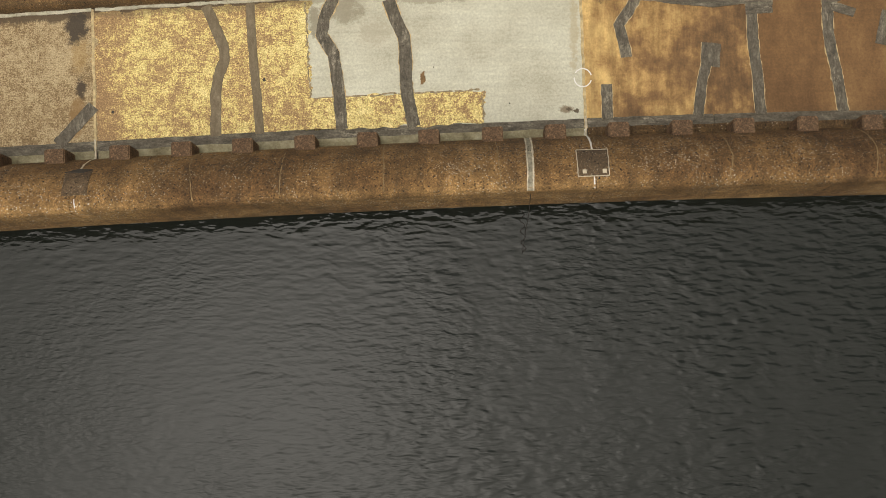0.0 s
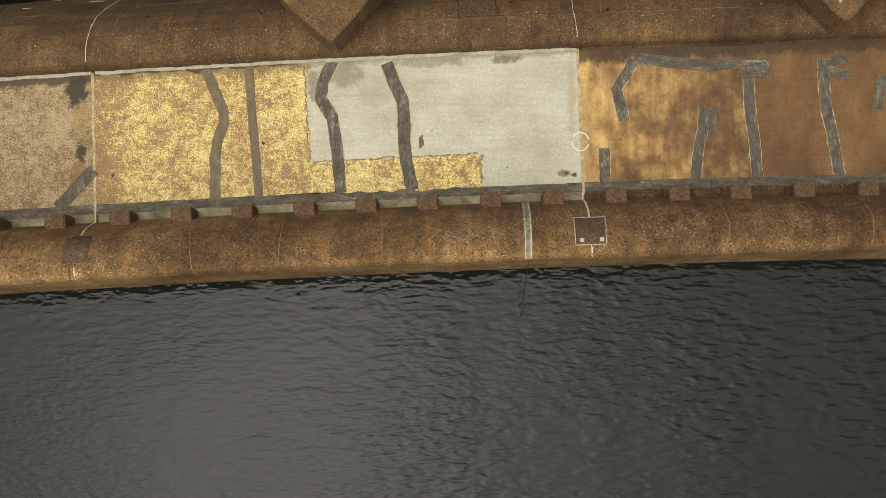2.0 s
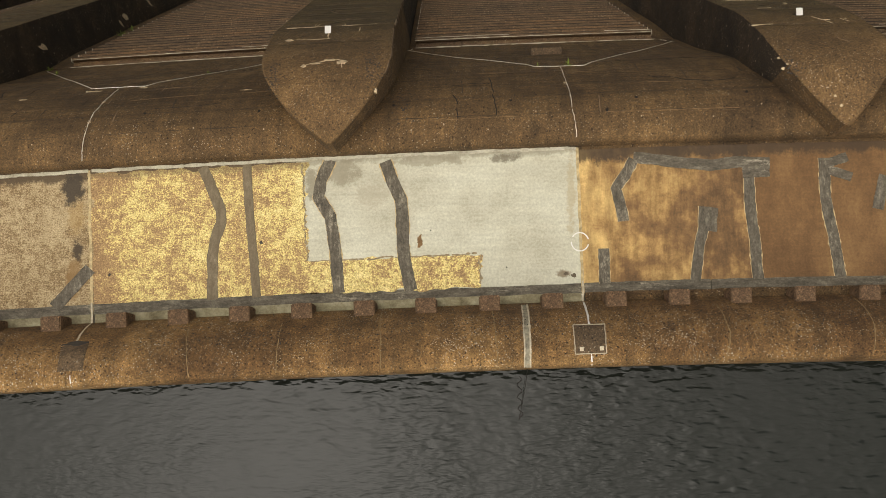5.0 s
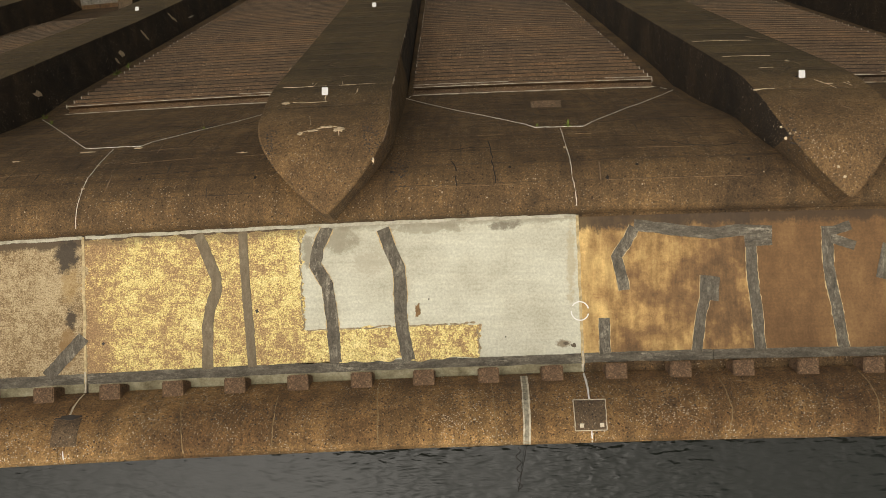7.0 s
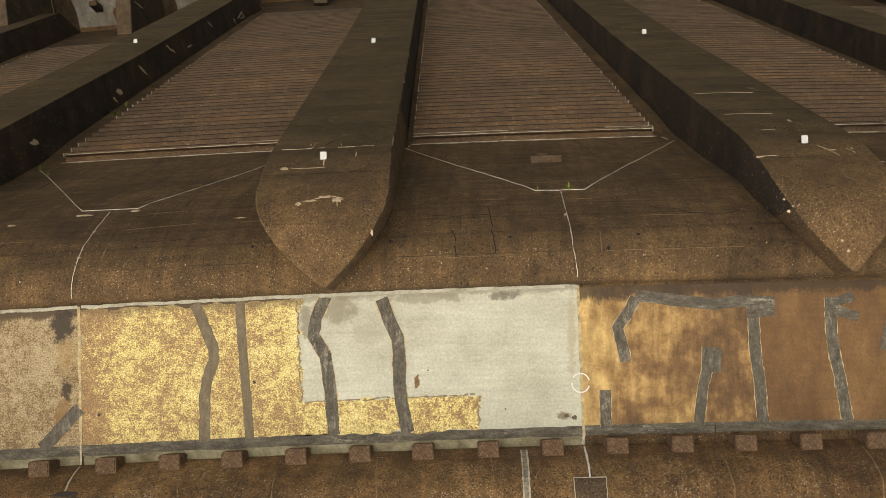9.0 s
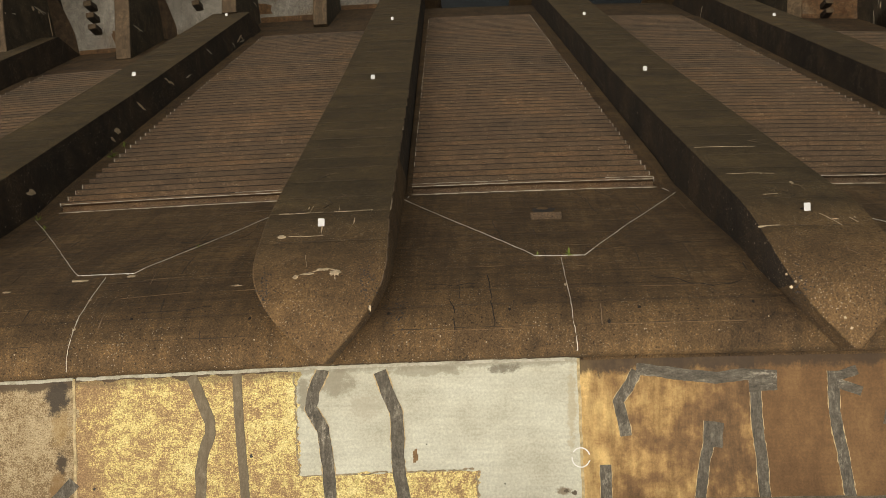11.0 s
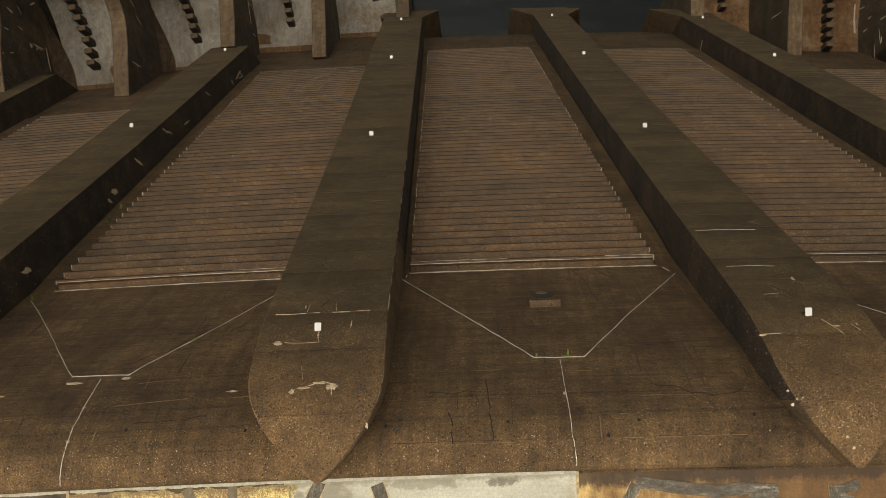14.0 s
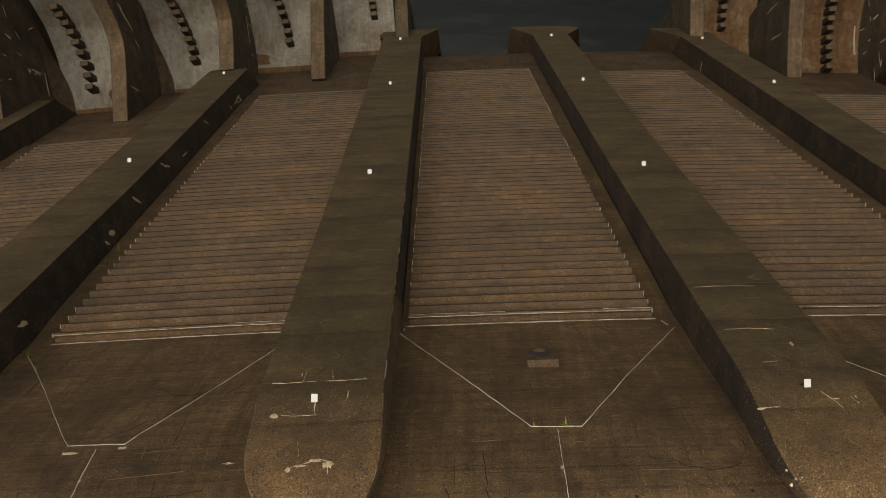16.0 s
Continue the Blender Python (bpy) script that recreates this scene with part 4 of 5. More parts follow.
# scraped rims where the newer mortar meets the lichen coat
M_RIM = plain("scraped_grey_brown_rim", (0.27, 0.215, 0.13), 0.9, 0.5)
for k, pts in enumerate(([(-3.27, -0.12), (-3.25, -1.96)], [(-3.2, -1.945), (-0.05, -1.935)], [(-0.04, -1.95), (-0.06, -2.5)])):
    for c in range(6):
        (s0, d0), (s1, d1) = pts
        f0, f1 = c / 6, (c + 0.94 + 0.1 * noise.noise((c * 3.1, k, 0.2))) / 6
        run = jagged([(s0 + (s1 - s0) * f0, d0 + (d1 - d0) * f0), (s0 + (s1 - s0) * f1, d0 + (d1 - d0) * f1)], 0.03, 0.05, k + c)
        tagged(part("scraped_rim", ribbon(run, lambda f: max(0.004, 0.026 * (1 + 1.4 * noise.noise((f * 7, c, k)) + 0.7 * noise.noise((f * 23, c, k)))), level, 0.013, 0.02), M_RIM), "ragged grey-brown rim of the worn walkway coating", "worn rim", "worn coating rims")

# stains and marks on the walkway
M_STAIN = plain("grey_damp_stain", (0.115, 0.09, 0.058), 0.85, 0.4)
M_FLAKED = plain("flaked_warm_concrete", (0.60, 0.47, 0.30), 0.9, 0.5)
M_RUST = plain("rusty_brown_stain", (0.20, 0.118, 0.05), 0.85, 0.4)
for s, d, rs, rd, mat, seed in ((-1.16, -1.67, 0.05, 0.11, M_RUST, 6), (-4.1, -1.55, 0.03, 0.035, M_TAR, 10), (-6.95, -2.0, 0.025, 0.025, M_TAR, 11), (-7.4, -2.62, 0.05, 0.07, M_TAR, 12), (1.66, -2.40, 0.05, 0.04, M_STAIN, 13), (1.52, -2.36, 0.04, 0.03, M_STAIN, 14)):
    tagged(part("stain", blob(s, d, rs, rd, level, seed, 0.0075, 0.012, 80, 0.38), mat), "dark stain soaked into the walkway coating", "stain", "walkway stains")
ring = [(1.80 + 0.16 * math.cos(a), -1.78 + 0.17 * math.sin(a)) for a in [0.25 + i * 2 * math.pi / 22 for i in range(22)]]
for name, pts in (("paint_arc", ring[0:9]), ("paint_arc", ring[10:21])):
    tagged(part(name, ribbon(pts, 0.022, level, 0.018, 0.01), M_PAINT), "white painted arc marking a spot at the joint", "paint mark", "painted ring")

# ---- parapet details ----
def step_block():
    bm = bmesh.new()
    bmesh.ops.create_cube(bm, size=1.0)
    for v in bm.verts:
        v.co = Vector((v.co.x * 0.385, v.co.y * 0.40, v.co.z * 0.62))
        if v.co.z > 0:
            v.co.x *= 0.97
    bmesh.ops.bevel(bm, geom=bm.edges[:], offset=0.022, segments=2, affect="EDGES")
    return part("parapet_block", bm, M_BLOCK)


first = step_block()
tagged(first, "rough brown concrete block at the foot of the parapet", "concrete block", "blocks along the parapet")
BLOCKS = [-10.2, -9.05, -7.86, -6.67, -5.54, -4.43, -3.30, -2.17, -1.06, 0.09, 1.22, 2.35, 3.48, 4.58, 5.71, 6.85, 7.98, 9.1]
for k, s in enumerate(BLOCKS):
    m = Matrix.Translation(warp(s, -2.95, 0.30)) @ pose(0, 0, 0, 0, 0, math.degrees(math.atan((13 - s) / 378)) + random.uniform(-1.2, 1.2))
    if k == 0:
        first.matrix_basis = m
    else:
        copy_thing(first, m)


def pale_line(points, width, mat, on, label, name="lime_streak", category="lime streak", group="parapet streaks", amount=0.02, seed=1, lift=0.006):
    return tagged(part(name, ribbon(jagged(points, 0.07, amount, seed), lambda f: width * (1 + 0.7 * noise.noise((f * 11, seed * 1.7, 1)) + 0.5 * noise.noise((f * 37, seed, 2))), on, lift, 0.02), mat), label, category, group)


M_GREYWASH = plain("grey_cement_wash", (0.25, 0.225, 0.165), 0.9, 0.7)
for k, (a, b) in enumerate((((-3.61, -3.10), (-3.64, -4.05)), ((-1.86, -3.0), (-1.83, -4.05)), ((0.13, -3.05), (0.17, -4.05)), ((4.11, -3.05), (4.07, -4.05)), ((6.6, -2.99), (6.52, -4.05)), ((-5.29, -3.1), (-5.13, -4.05)))):
    pale_line([a, ((a[0] + b[0]) / 2 + (0.08 if k in (3, 4) else 0.02), (a[1] + b[1]) / 2), b], 0.015, M_LIME, par_z, "thin pale lime streak down the parapet", seed=k + 3)
for off, w, mat in ((0.0, 0.13, M_GREYWASH), (-0.052, 0.022, M_SEAL), (0.05, 0.03, M_SEAL)):
    run = jagged([(0.72 + off, -2.93), (0.69 + off, -4.06)], 0.03, 0.008, 21)
    tagged(part("lime_streak", ribbon(run, lambda f: w * (0.95 + 0.22 * noise.noise((f * 40, w, 1)) + (0.9 * noise.noise((f * 12, off, 5)) if off else 0.0)), par_z, 0.006 if off == 0 else 0.010, 0.02), mat), "broad grey cement streak down the parapet", "lime streak", "parapet streaks")
pale_line([(1.80, -2.74), (1.80, -2.86)], 0.03, M_PAINT, lambda d: 0.03, "white sealant line leaving the walkway joint", "sealant_line", "sealant line", "sealant lines", 0.0)
pale_line([(1.80, -2.90), (1.79, -3.36)], 0.032, M_PAINT, par_z, "white sealant line up the parapet", "sealant_line", "sealant line", "sealant lines", 0.01)
pale_line([(1.78, -3.87), (1.79, -4.06)], 0.016, M_PAINT, par_z, "white sealant line up the parapet", "sealant_line", "sealant line", "sealant lines", 0.01)
pale_line([(-7.26, -2.90), (-7.21, -3.28)], 0.030, M_SEAL, par_z, "pale sealant line up the parapet", "sealant_line", "sealant line", "sealant lines", 0.01)
pale_line([(-7.0, -3.42), (-6.99, -3.62)], 0.014, M_PAINT, par_z, "white sealant line up the parapet", "sealant_line", "sealant line", "sealant lines", 0.01)
pale_line([(-7.19, -3.85), (-7.19, -4.05)], 0.013, M_PAINT, par_z, "white sealant line up the parapet", "sealant_line", "sealant line", "sealant lines", 0.01)


def sheet_on(s0, s1, d0, d1, on, lift, thick, mat):
    bm = bmesh.new()
    k = 6
    rows = []
    for i in range(k + 1):
        d = d0 + (d1 - d0) * i / k
        row = []
        for s in (s0, s1):
            p, n = spot_on(on, s, d, lift)
            row += [bm.verts.new(p - n * thick), bm.verts.new(p)]
        rows.append(row)
    for a, b in zip(rows, rows[1:]):
        for i, j in ((1, 3), (3, 2), (2, 0), (0, 1)):
            bm.faces.new((a[i], a[j], b[j], b[i]))
    for r in (rows[0], rows[-1]):
        bm.faces.new((r[0], r[1], r[3], r[2]))
    return part("plate", bm, mat)


M_PLATE = concrete("patch_mortar", (0.080, 0.056, 0.036), (0.115, 0.082, 0.052), (0.155, 0.112, 0.070), specks=0.5, speck_colour=(0.4, 0.34, 0.25))
plate = sheet_on(1.51, 2.05, -3.87, -3.37, par_z, 0.012, 0.03, M_PLATE)
plate.name = "joint_cover"
tagged(plate, "dark mortar patch with a white painted outline on the parapet", "mortar patch", "parapet patches")
for pts in ([(1.51, -3.37), (1.51, -3.87)], [(2.05, -3.37), (2.03, -3.87)], [(1.51, -3.87), (2.03, -3.87)], [(1.51, -3.37), (2.05, -3.37)]):
    part("painted_edge", ribbon(jagged(pts, 0.06, 0.012, 2), 0.015, par_z, 0.02, 0.01), M_SEAL, plate, "white painted line")
for s in (1.62, 1.96):
    ob = sheet_on(s - 0.034, s + 0.034, -3.82, -3.755, par_z, 0.021, 0.01, M_SEAL)
    ob.name, ob.parent = "painted_square", plate
    ob["label"] = "small white painted square"
plate2 = sheet_on(-7.42, -6.97, -3.78, -3.32, par_z, 0.012, 0.03, M_PLATE)
plate2.name = "joint_cover"
tagged(plate2, "dark damp mortar patch on the parapet with tar above", "mortar patch", "parapet patches")
part("tar_edge", blob(-7.2, -3.31, 0.17, 0.05, par_z, 4, 0.02, 0.02, 24, 0.5), M_TAR, plate2, "ragged black tar along the upper edge")

# ---- dam face details ----
M_JOINT = plain("white_joint_filler", (0.76, 0.71, 0.60), 0.7, 0.35)


def seam(points, label="white sealed construction joint on the dam face", width=0.0125, mat=None, on=face_z):
    return tagged(part("construction_joint", ribbon(jagged(points, 0.05, 0.012, 5), lambda f: max(0.002, width * (0.72 + 1.1 * noise.noise((f * 17, points[0][0], 3)) + 0.9 * noise.noise((f * 61, points[0][0], 5)))), on, 0.012, 0.04), mat or M_JOINT), label, "construction joint", "construction joints")


seam([(5.06, 4.30), (4.99, 4.40), (4.95, 4.49)], "short white joint beside the chute")
seam([(-1.36, 4.36), (-1.31, 4.60)], "short white joint beside the chute")
seam([(-1.52, 4.34), (0.06, 3.08), (1.32, 2.06)])
seam([(1.32, 2.06), (2.28, 2.04)])
seam([(2.28, 2.04), (3.5, 2.99), (5.18, 4.22)])
seam([(1.81, 2.00), (1.78, 1.35), (1.77, 0.61), (1.80, 0.1)], "pale vertical joint down from the crest")
seam([(-10.58, 4.22), (-7.72, 2.07)])
seam([(-7.72, 2.07), (-6.60, 2.05)])
seam([(-6.60, 2.05), (-5.75, 2.77), (-3.95, 4.45)])
seam([(-7.11, 1.98), (-7.13, 1.30), (-7.18, 0.80), (-7.26, 0.38), (-7.30, 0.1)], "pale vertical joint down from the crest")
seam([(7.6, 3.9), (10.2, 1.96)])
seam([(10.2, 1.96), (11.1, 1.96)])
seam([(11.1, 1.96), (13.6, 4.3)])


# lime-crusted edges and groove above the first step of each chute
for i in range(5):
    a, b = bay_ends(i, NOSE_D0)
    edges_at = ((4.500, 0.020, lambda q: face_z(4.49) + 0.030, a - 0.05, b + 0.06), (4.728, 0.018, lambda q: face_z(NOSE_D0) + NOSE_UP + 0.003, a, b), (NOSE_D0 - 0.02, 0.012, lambda q: face_z(NOSE_D0) + NOSE_UP + 0.001, a, b))
    for row, (d, w, on, e0, e1) in enumerate(edges_at):
        for c in steps_between(e0, e1, 1.5)[:-1]:
            e = c + (e1 - e0) / math.ceil((e1 - e0) / 1.5)
            if row == 2 and noise.noise((c * 2.3, i, 0.7)) < 0.05:
                continue
            tagged(part("lime_edge", ribbon(jagged([(c, d), (e, d)], 0.08, 0.006, c + d), lambda f: max(0.003, w * (0.8 + 0.9 * noise.noise((f * 9, c, d)))), on, 0.008, 0.03), M_SEAL), "white lime-crusted edge at the top of the chute", "lime edge", "lime edges above the steps")

# ---- survey targets on the ribs ----
def target():
    stem = tagged(new("survey_target"), "small white survey plate on a bracket on the rib", "survey target", "survey targets on the ribs")
    bm = bmesh.new()
    bmesh.ops.create_cube(bm, size=1.0)
    for v in bm.verts:
        v.co = Vector((v.co.x * 0.135, v.co.y * 0.19, v.co.z * 0.025 + 0.10))
    bmesh.ops.bevel(bm, geom=bm.edges[:], offset=0.008, segments=2, affect="EDGES")
    part("plate", bm, M_PAINT, stem, "flat white painted plate")
    bm = bmesh.new()
    bmesh.ops.create_cube(bm, size=1.0)
    for v in bm.verts:
        v.co = Vector((v.co.x * 0.05, v.co.y * 0.12 - 0.03, v.co.z * 0.34 - 0.08))
    part("bracket", bm, M_BLOCK, stem)
    return stem


mark = target()
TARGETS = [(2, 2.87), (2, 10.75), (2, 19.1), (2, 27.2), (3, 2.87), (3, 10.66), (3, 18.7), (3, 26.8), (1, 12.55), (1, 22.2), (4, 18.0), (4, 25.6), (4, 2.87), (4, 10.4), (1, 2.9), (0, 8.0)]
for k, (i, d) in enumerate(TARGETS):
    scale = 0.92 if d < 5 else 1.08
    m = Matrix.Translation(warp(RIBS[i] + (-0.08 if i == 2 else 0), d - 0.11, rib_z(d - 0.11) + 0.02)) @ Matrix.Scale(scale, 4)
    if k == 0:
        mark.matrix_basis = m
    else:
        c = copy_thing(mark, m)
        c.scale = (scale, scale, scale)

# ---- outlet bracket above the chutes ----
def outlet(s):
    thing = tagged(new("outlet_hood"), "small concrete ledge under a rusty outlet in the dam face", "outlet hood", "outlet hoods")
    bm = bmesh.new()
    bmesh.ops.create_cube(bm, size=1.0)
    for v in bm.verts:
        v.co = warp(s + v.co.x * 0.70, 3.31 + v.co.y * 0.30, -5.78 + v.co.z * 0.5)
    bmesh.ops.bevel(bm, geom=bm.edges[:], offset=0.015, segments=1, affect="EDGES")
    part("ledge", bm, M_STEP, thing)
    # No recess is cut; a flat dark patch gives the mouth's shade.
    part("outlet_hole", blob(s - 0.02, 3.64, 0.27, 0.34, face_z, 3, 0.012, 0.03, 20, 0.35), M_TAR, thing, "flat dark patch for the shaded outlet mouth")
    part("rust_run", blob(s, 3.70, 0.12, 0.14, face_z, 8, 0.02, 0.02, 20, 0.3), M_RUST, thing, "rusty stain under the mouth")
    return thing


outlet(1.83)


# ---- cracks, spalls and drips on the dam face and ribs ----
def crack(points, on, seed, width=0.018, mat=None, label="fine dark crack in the concrete", group="cracks", shake=0.07):
    tagged(part("crack", ribbon(jagged(points, 0.12, shake, seed), lambda f: width * (0.6 + 0.7 * abs(noise.noise((f * 9, seed, 4)))), on, 0.006, 0.02), mat or M_CRACK), label, "crack", group)


crack([(-6.9, 3.2), (-5.9, 2.95), (-5.3, 3.1)], face_z, 1)
crack([(-5.4, 3.1), (-6.1, 2.55), (-7.0, 2.2)], face_z, 2)
crack([(-4.75, 3.25), (-5.05, 2.95)], face_z, 3)
crack([(-0.75, 1.42), (0.35, 1.42)], face_z, 4)
crack([(0.35, 1.65), (0.40, 0.55)], face_z, 5, 0.03)
crack([(-0.35, 1.1), (-0.32, 0.45)], face_z, 6, 0.028)
crack([(0.6, 3.3), (0.75, 2.6), (1.0, 2.4)], face_z, 7)
crack([(2.7, 4.4), (3.0, 3.9), (3.05, 3.4)], face_z, 8)
crack([(3.3, 4.5), (3.6, 4.1)], face_z, 9)
crack([(2.4, 2.2), (4.9, 2.35)], face_z, 10, 0.014)
crack([(3.4, 1.5), (4.4, 1.25), (5.0, 1.32)], face_z, 11)
crack([(-1.2, 3.9), (-0.2, 3.6)], face_z, 12)
crack([(-9.6, 2.2), (-9.3, 1.6), (-9.2, 0.8)], face_z, 13, 0.03)
crack([(-6.1, 1.1), (-4.8, 1.18)], face_z, 14, 0.014)
M_STREAK = plain("dark_algae_run", (0.052, 0.036, 0.021), 0.9, 0.4)
M_RUSTLINE = plain("rusty_lime_line", (0.20, 0.125, 0.06), 0.9, 0.6)
for k, (a, b) in enumerate((((-6.6, 1.45), (-5.2, 1.52)), ((-6.3, 1.86), (-5.6, 1.90)), ((-4.4, 1.50), (-3.95, 1.52)), ((-8.9, 1.28), (-8.2, 1.30)), ((0.15, 1.83), (0.75, 1.84)), ((2.05, 1.78), (2.35, 1.76)), ((3.1, 1.28), (4.2, 1.26)), ((-0.9, 0.52), (0.9, 0.53)), ((2.4, 0.55), (4.8, 0.56)))):
    crack([a, ((a[0] + b[0]) / 2, (a[1] + b[1]) / 2), b], face_z, 30 + k, 0.016, M_RUSTLINE, "thin rusty lime line along a lift joint", "rusty lime lines", 0.012)


def spall(s, d, rs, rd, on, seed, mat=None, label="patch of bare pale concrete where the surface has flaked"):
    tagged(part("spall", blob(s, d, rs * 0.9, rd * 0.9, on, seed, 0.008, 0.02, 70, 0.42), mat or M_FLAKED), label, "flaked patch", "flaked patches")


A, Bq = RIBS[2], RIBS[3]
for s, d, rs, rd, k in ((-2.35, 1.61, 0.11, 0.10, 1), (-2.56, 1.68, 0.10, 0.035, 2), (-2.83, 1.60, 0.10, 0.03, 3), (-3.03, 1.55, 0.04, 0.045, 4), (-3.44, 2.46, 0.09, 0.07, 5), (-2.11, 2.80, 0.012, 0.15, 6), (-2.70, 2.60, 0.012, 0.14, 7), (-1.74, 0.93, 0.02, 0.07, 8), (-3.55, 3.09, 0.10, 0.012, 17), (-2.3, 3.09, 0.16, 0.012, 18), (-1.95, 3.10, 0.09, 0.012, 19), (-3.08, 3.25, 0.01, 0.10, 20), (6.72, 3.58, 0.03, 0.10, 9), (6.82, 2.47, 0.06, 0.018, 10), (5.40, 2.32, 0.07, 0.03, 11), (5.42, 1.30, 0.025, 0.025, 12), (5.44, 1.06, 0.03, 0.03, 13), (5.54, 1.16, 0.02, 0.025, 14), (5.64, 1.18, 0.02, 0.02, 15), (6.26, 0.52, 0.025, 0.025, 16), (6.35, 0.34, 0.03, 0.03, 21), (7.2, 2.5, 0.012, 0.05, 22)):
    spall(s, d, rs, rd, rib_z, k)
for s, d, rs, rd, k in ((1.76, 1.35, 0.03, 0.06, 20), (-7.12, 1.45, 0.03, 0.05, 21), (-7.17, 0.85, 0.03, 0.04, 22), (-6.6, 1.98, 0.10, 0.05, 23), (-7.6, 1.93, 0.14, 0.05, 24), (-4.4, 1.62, 0.10, 0.04, 25), (-8.9, 1.75, 0.08, 0.04, 26)):
    spall(s, d, rs, rd, face_z, k)
for k, (s, d) in enumerate(((-8.9, 0.75), (-6.16, 1.0), (-4.0, 0.9), (-1.5, 0.88), (0.67, 0.88), (2.97, 0.85), (5.0, 0.9), (2.4, 0.6))):
    tagged(part("drain_hole", blob(s, d, 0.026, 0.038, face_z, 60 + k, 0.008, 0.02, 14, 0.3), M_CRACK), "small black drain hole in the dam face", "drain hole", "drain holes")
for k, (s, d) in enumerate(((-8.2, 0.45), (-3.9, 0.5), (-0.6, 0.42), (1.1, 0.62), (4.3, 0.4), (-5.2, 0.6), (0.2, 0.3), (3.0, 0.45), (-1.2, 0.35), (5.2, 0.62))):
    tagged(part("lichen_spot", blob(s, d, 0.013, 0.014, face_z, 80 + k, 0.008, 0.02, 12, 0.3), M_SPALL), "round pale lichen spot on the dam face", "lichen", "lichen spots")
# pale veins where lime has come through the cracks of the ribs
for k, (pts, w) in enumerate((([(-3.52, 3.09), (-3.1, 3.08), (-2.75, 3.10)], 0.022), ([(-2.55, 3.10), (-2.1, 3.09), (-1.8, 3.11)], 0.026), ([(-3.3, 2.47), (-2.9, 2.44), (-2.66, 2.46)], 0.009), ([(-2.69, 2.78), (-2.72, 2.6), (-2.68, 2.48)], 0.016), ([(-3.0, 3.3), (-3.02, 3.12)], 0.016), ([(-2.5, 3.32), (-2.45, 3.12)], 0.014), ([(-2.98, 1.58), (-2.75, 1.64), (-2.5, 1.70), (-2.35, 1.66)], 0.020), ([(-2.9, 2.0), (-2.86, 1.75)], 0.012), ([(-2.36, 1.62), (-2.33, 1.45)], 0.022), ([(6.62, 2.62), (6.78, 2.44), (6.86, 2.30)], 0.020), ([(5.42, 2.33), (5.75, 2.34)], 0.016), ([(5.6, 3.95), (6.1, 3.97), (6.6, 3.94)], 0.008), ([(5.9, 3.2), (6.2, 3.22)], 0.010), ([(7.1, 2.5), (7.2, 2.38)], 0.016), ([(5.5, 5.1), (6.0, 5.12), (6.9, 5.1)], 0.006))):
    tagged(part("lime_vein", ribbon(jagged(pts, 0.025, 0.016, 700 + k), lambda f: max(0.003, w * (0.35 + 1.6 * noise.noise((f * 6, k, 0.4)) + 0.8 * noise.noise((f * 21, k, 1.4)))), rib_z, 0.007, 0.02), M_FLAKED), "pale lime vein in a crack of the rib", "lime vein", "lime veins")
# peeling edge down one side of a middle rib
M_FLAKE = plain("flaked_brown_concrete", (0.20, 0.135, 0.08), 0.9, 0.45)
rnd = random.Random(4)
d = 1.3
while d < 9.0:
    ln = rnd.uniform(0.15, 0.6)
    pts = [d + ln * i / 6 for i in range(7)]
    bm = bmesh.new()
    rows = []
    for i, q in enumerate(pts):
        w = RIB_WIDE[2] if q > 1.9 else rib_half(q, RIB_WIDE[2])
        deep = rnd.uniform(0.04, 0.22) * math.sin(math.pi * (i + 0.3) / 6.6)
        rows.append([bm.verts.new(warp(A + w + 0.012, q, rib_z(q) - 0.04)), bm.verts.new(warp(A + w + 0.012, q, rib_z(q) - 0.05 - deep * 2)), bm.verts.new(warp(A + w - 0.03, q, rib_z(q) - 0.05 - deep * 2)), bm.verts.new(warp(A + w - 0.03, q, rib_z(q) - 0.04))])
    for r0, r1 in zip(rows, rows[1:]):
        for i in range(4):
            bm.faces.new((r0[i], r0[(i + 1) % 4], r1[(i + 1) % 4], r1[i]))
    bm.faces.new(rows[0])
    bm.faces.new(rows[-1])
    tagged(part("flaked_edge", bm, M_SPALL if rnd.random() < 0.25 else M_FLAKE), "flaked concrete along the rib's edge", "flaked patch", "flaked rib edge")
    d += ln + rnd.uniform(0.0, 0.35)

# ---- ferns in the joints ----
def fern(s, d, size, seed, up=0.0):
    rnd = random.Random(seed)
    bm = bmesh.new()
    root, n = spot_on(lambda q: face_z(q) + up, s, d, 0.0)
    for k in range(11):
        a = rnd.uniform(0, 2 * math.pi)
        way = (Vector((math.cos(a), math.sin(a), 0)) * rnd.uniform(0.5, 1.0) + n * 0.6 + Vector((0, 0, 0.4))).normalized()
        side = way.cross(n).normalized()
        length = size * rnd.uniform(0.6, 1.1)
        prev = None
        for i in range(6):
            f = i / 5
            c = root + way * length * f + Vector((0, 0, -0.5)) * length * f * f * 0.6 + n * 0.02
            w = size * 0.17 * math.sin(math.pi * min(0.95, f + 0.12)) * (1 if i % 2 else 0.6)
            row = [bm.verts.new(c - side * w), bm.verts.new(c + n * w * 0.3), bm.verts.new(c + side * w)]
            if prev:
                bm.faces.new((prev[0], prev[1], row[1], row[0]))
                bm.faces.new((prev[1], prev[2], row[2], row[1]))
            prev = row
    tagged(part("fern", bm, M_LEAF), "small green fern growing from a joint in the concrete", "fern", "ferns in the joints")


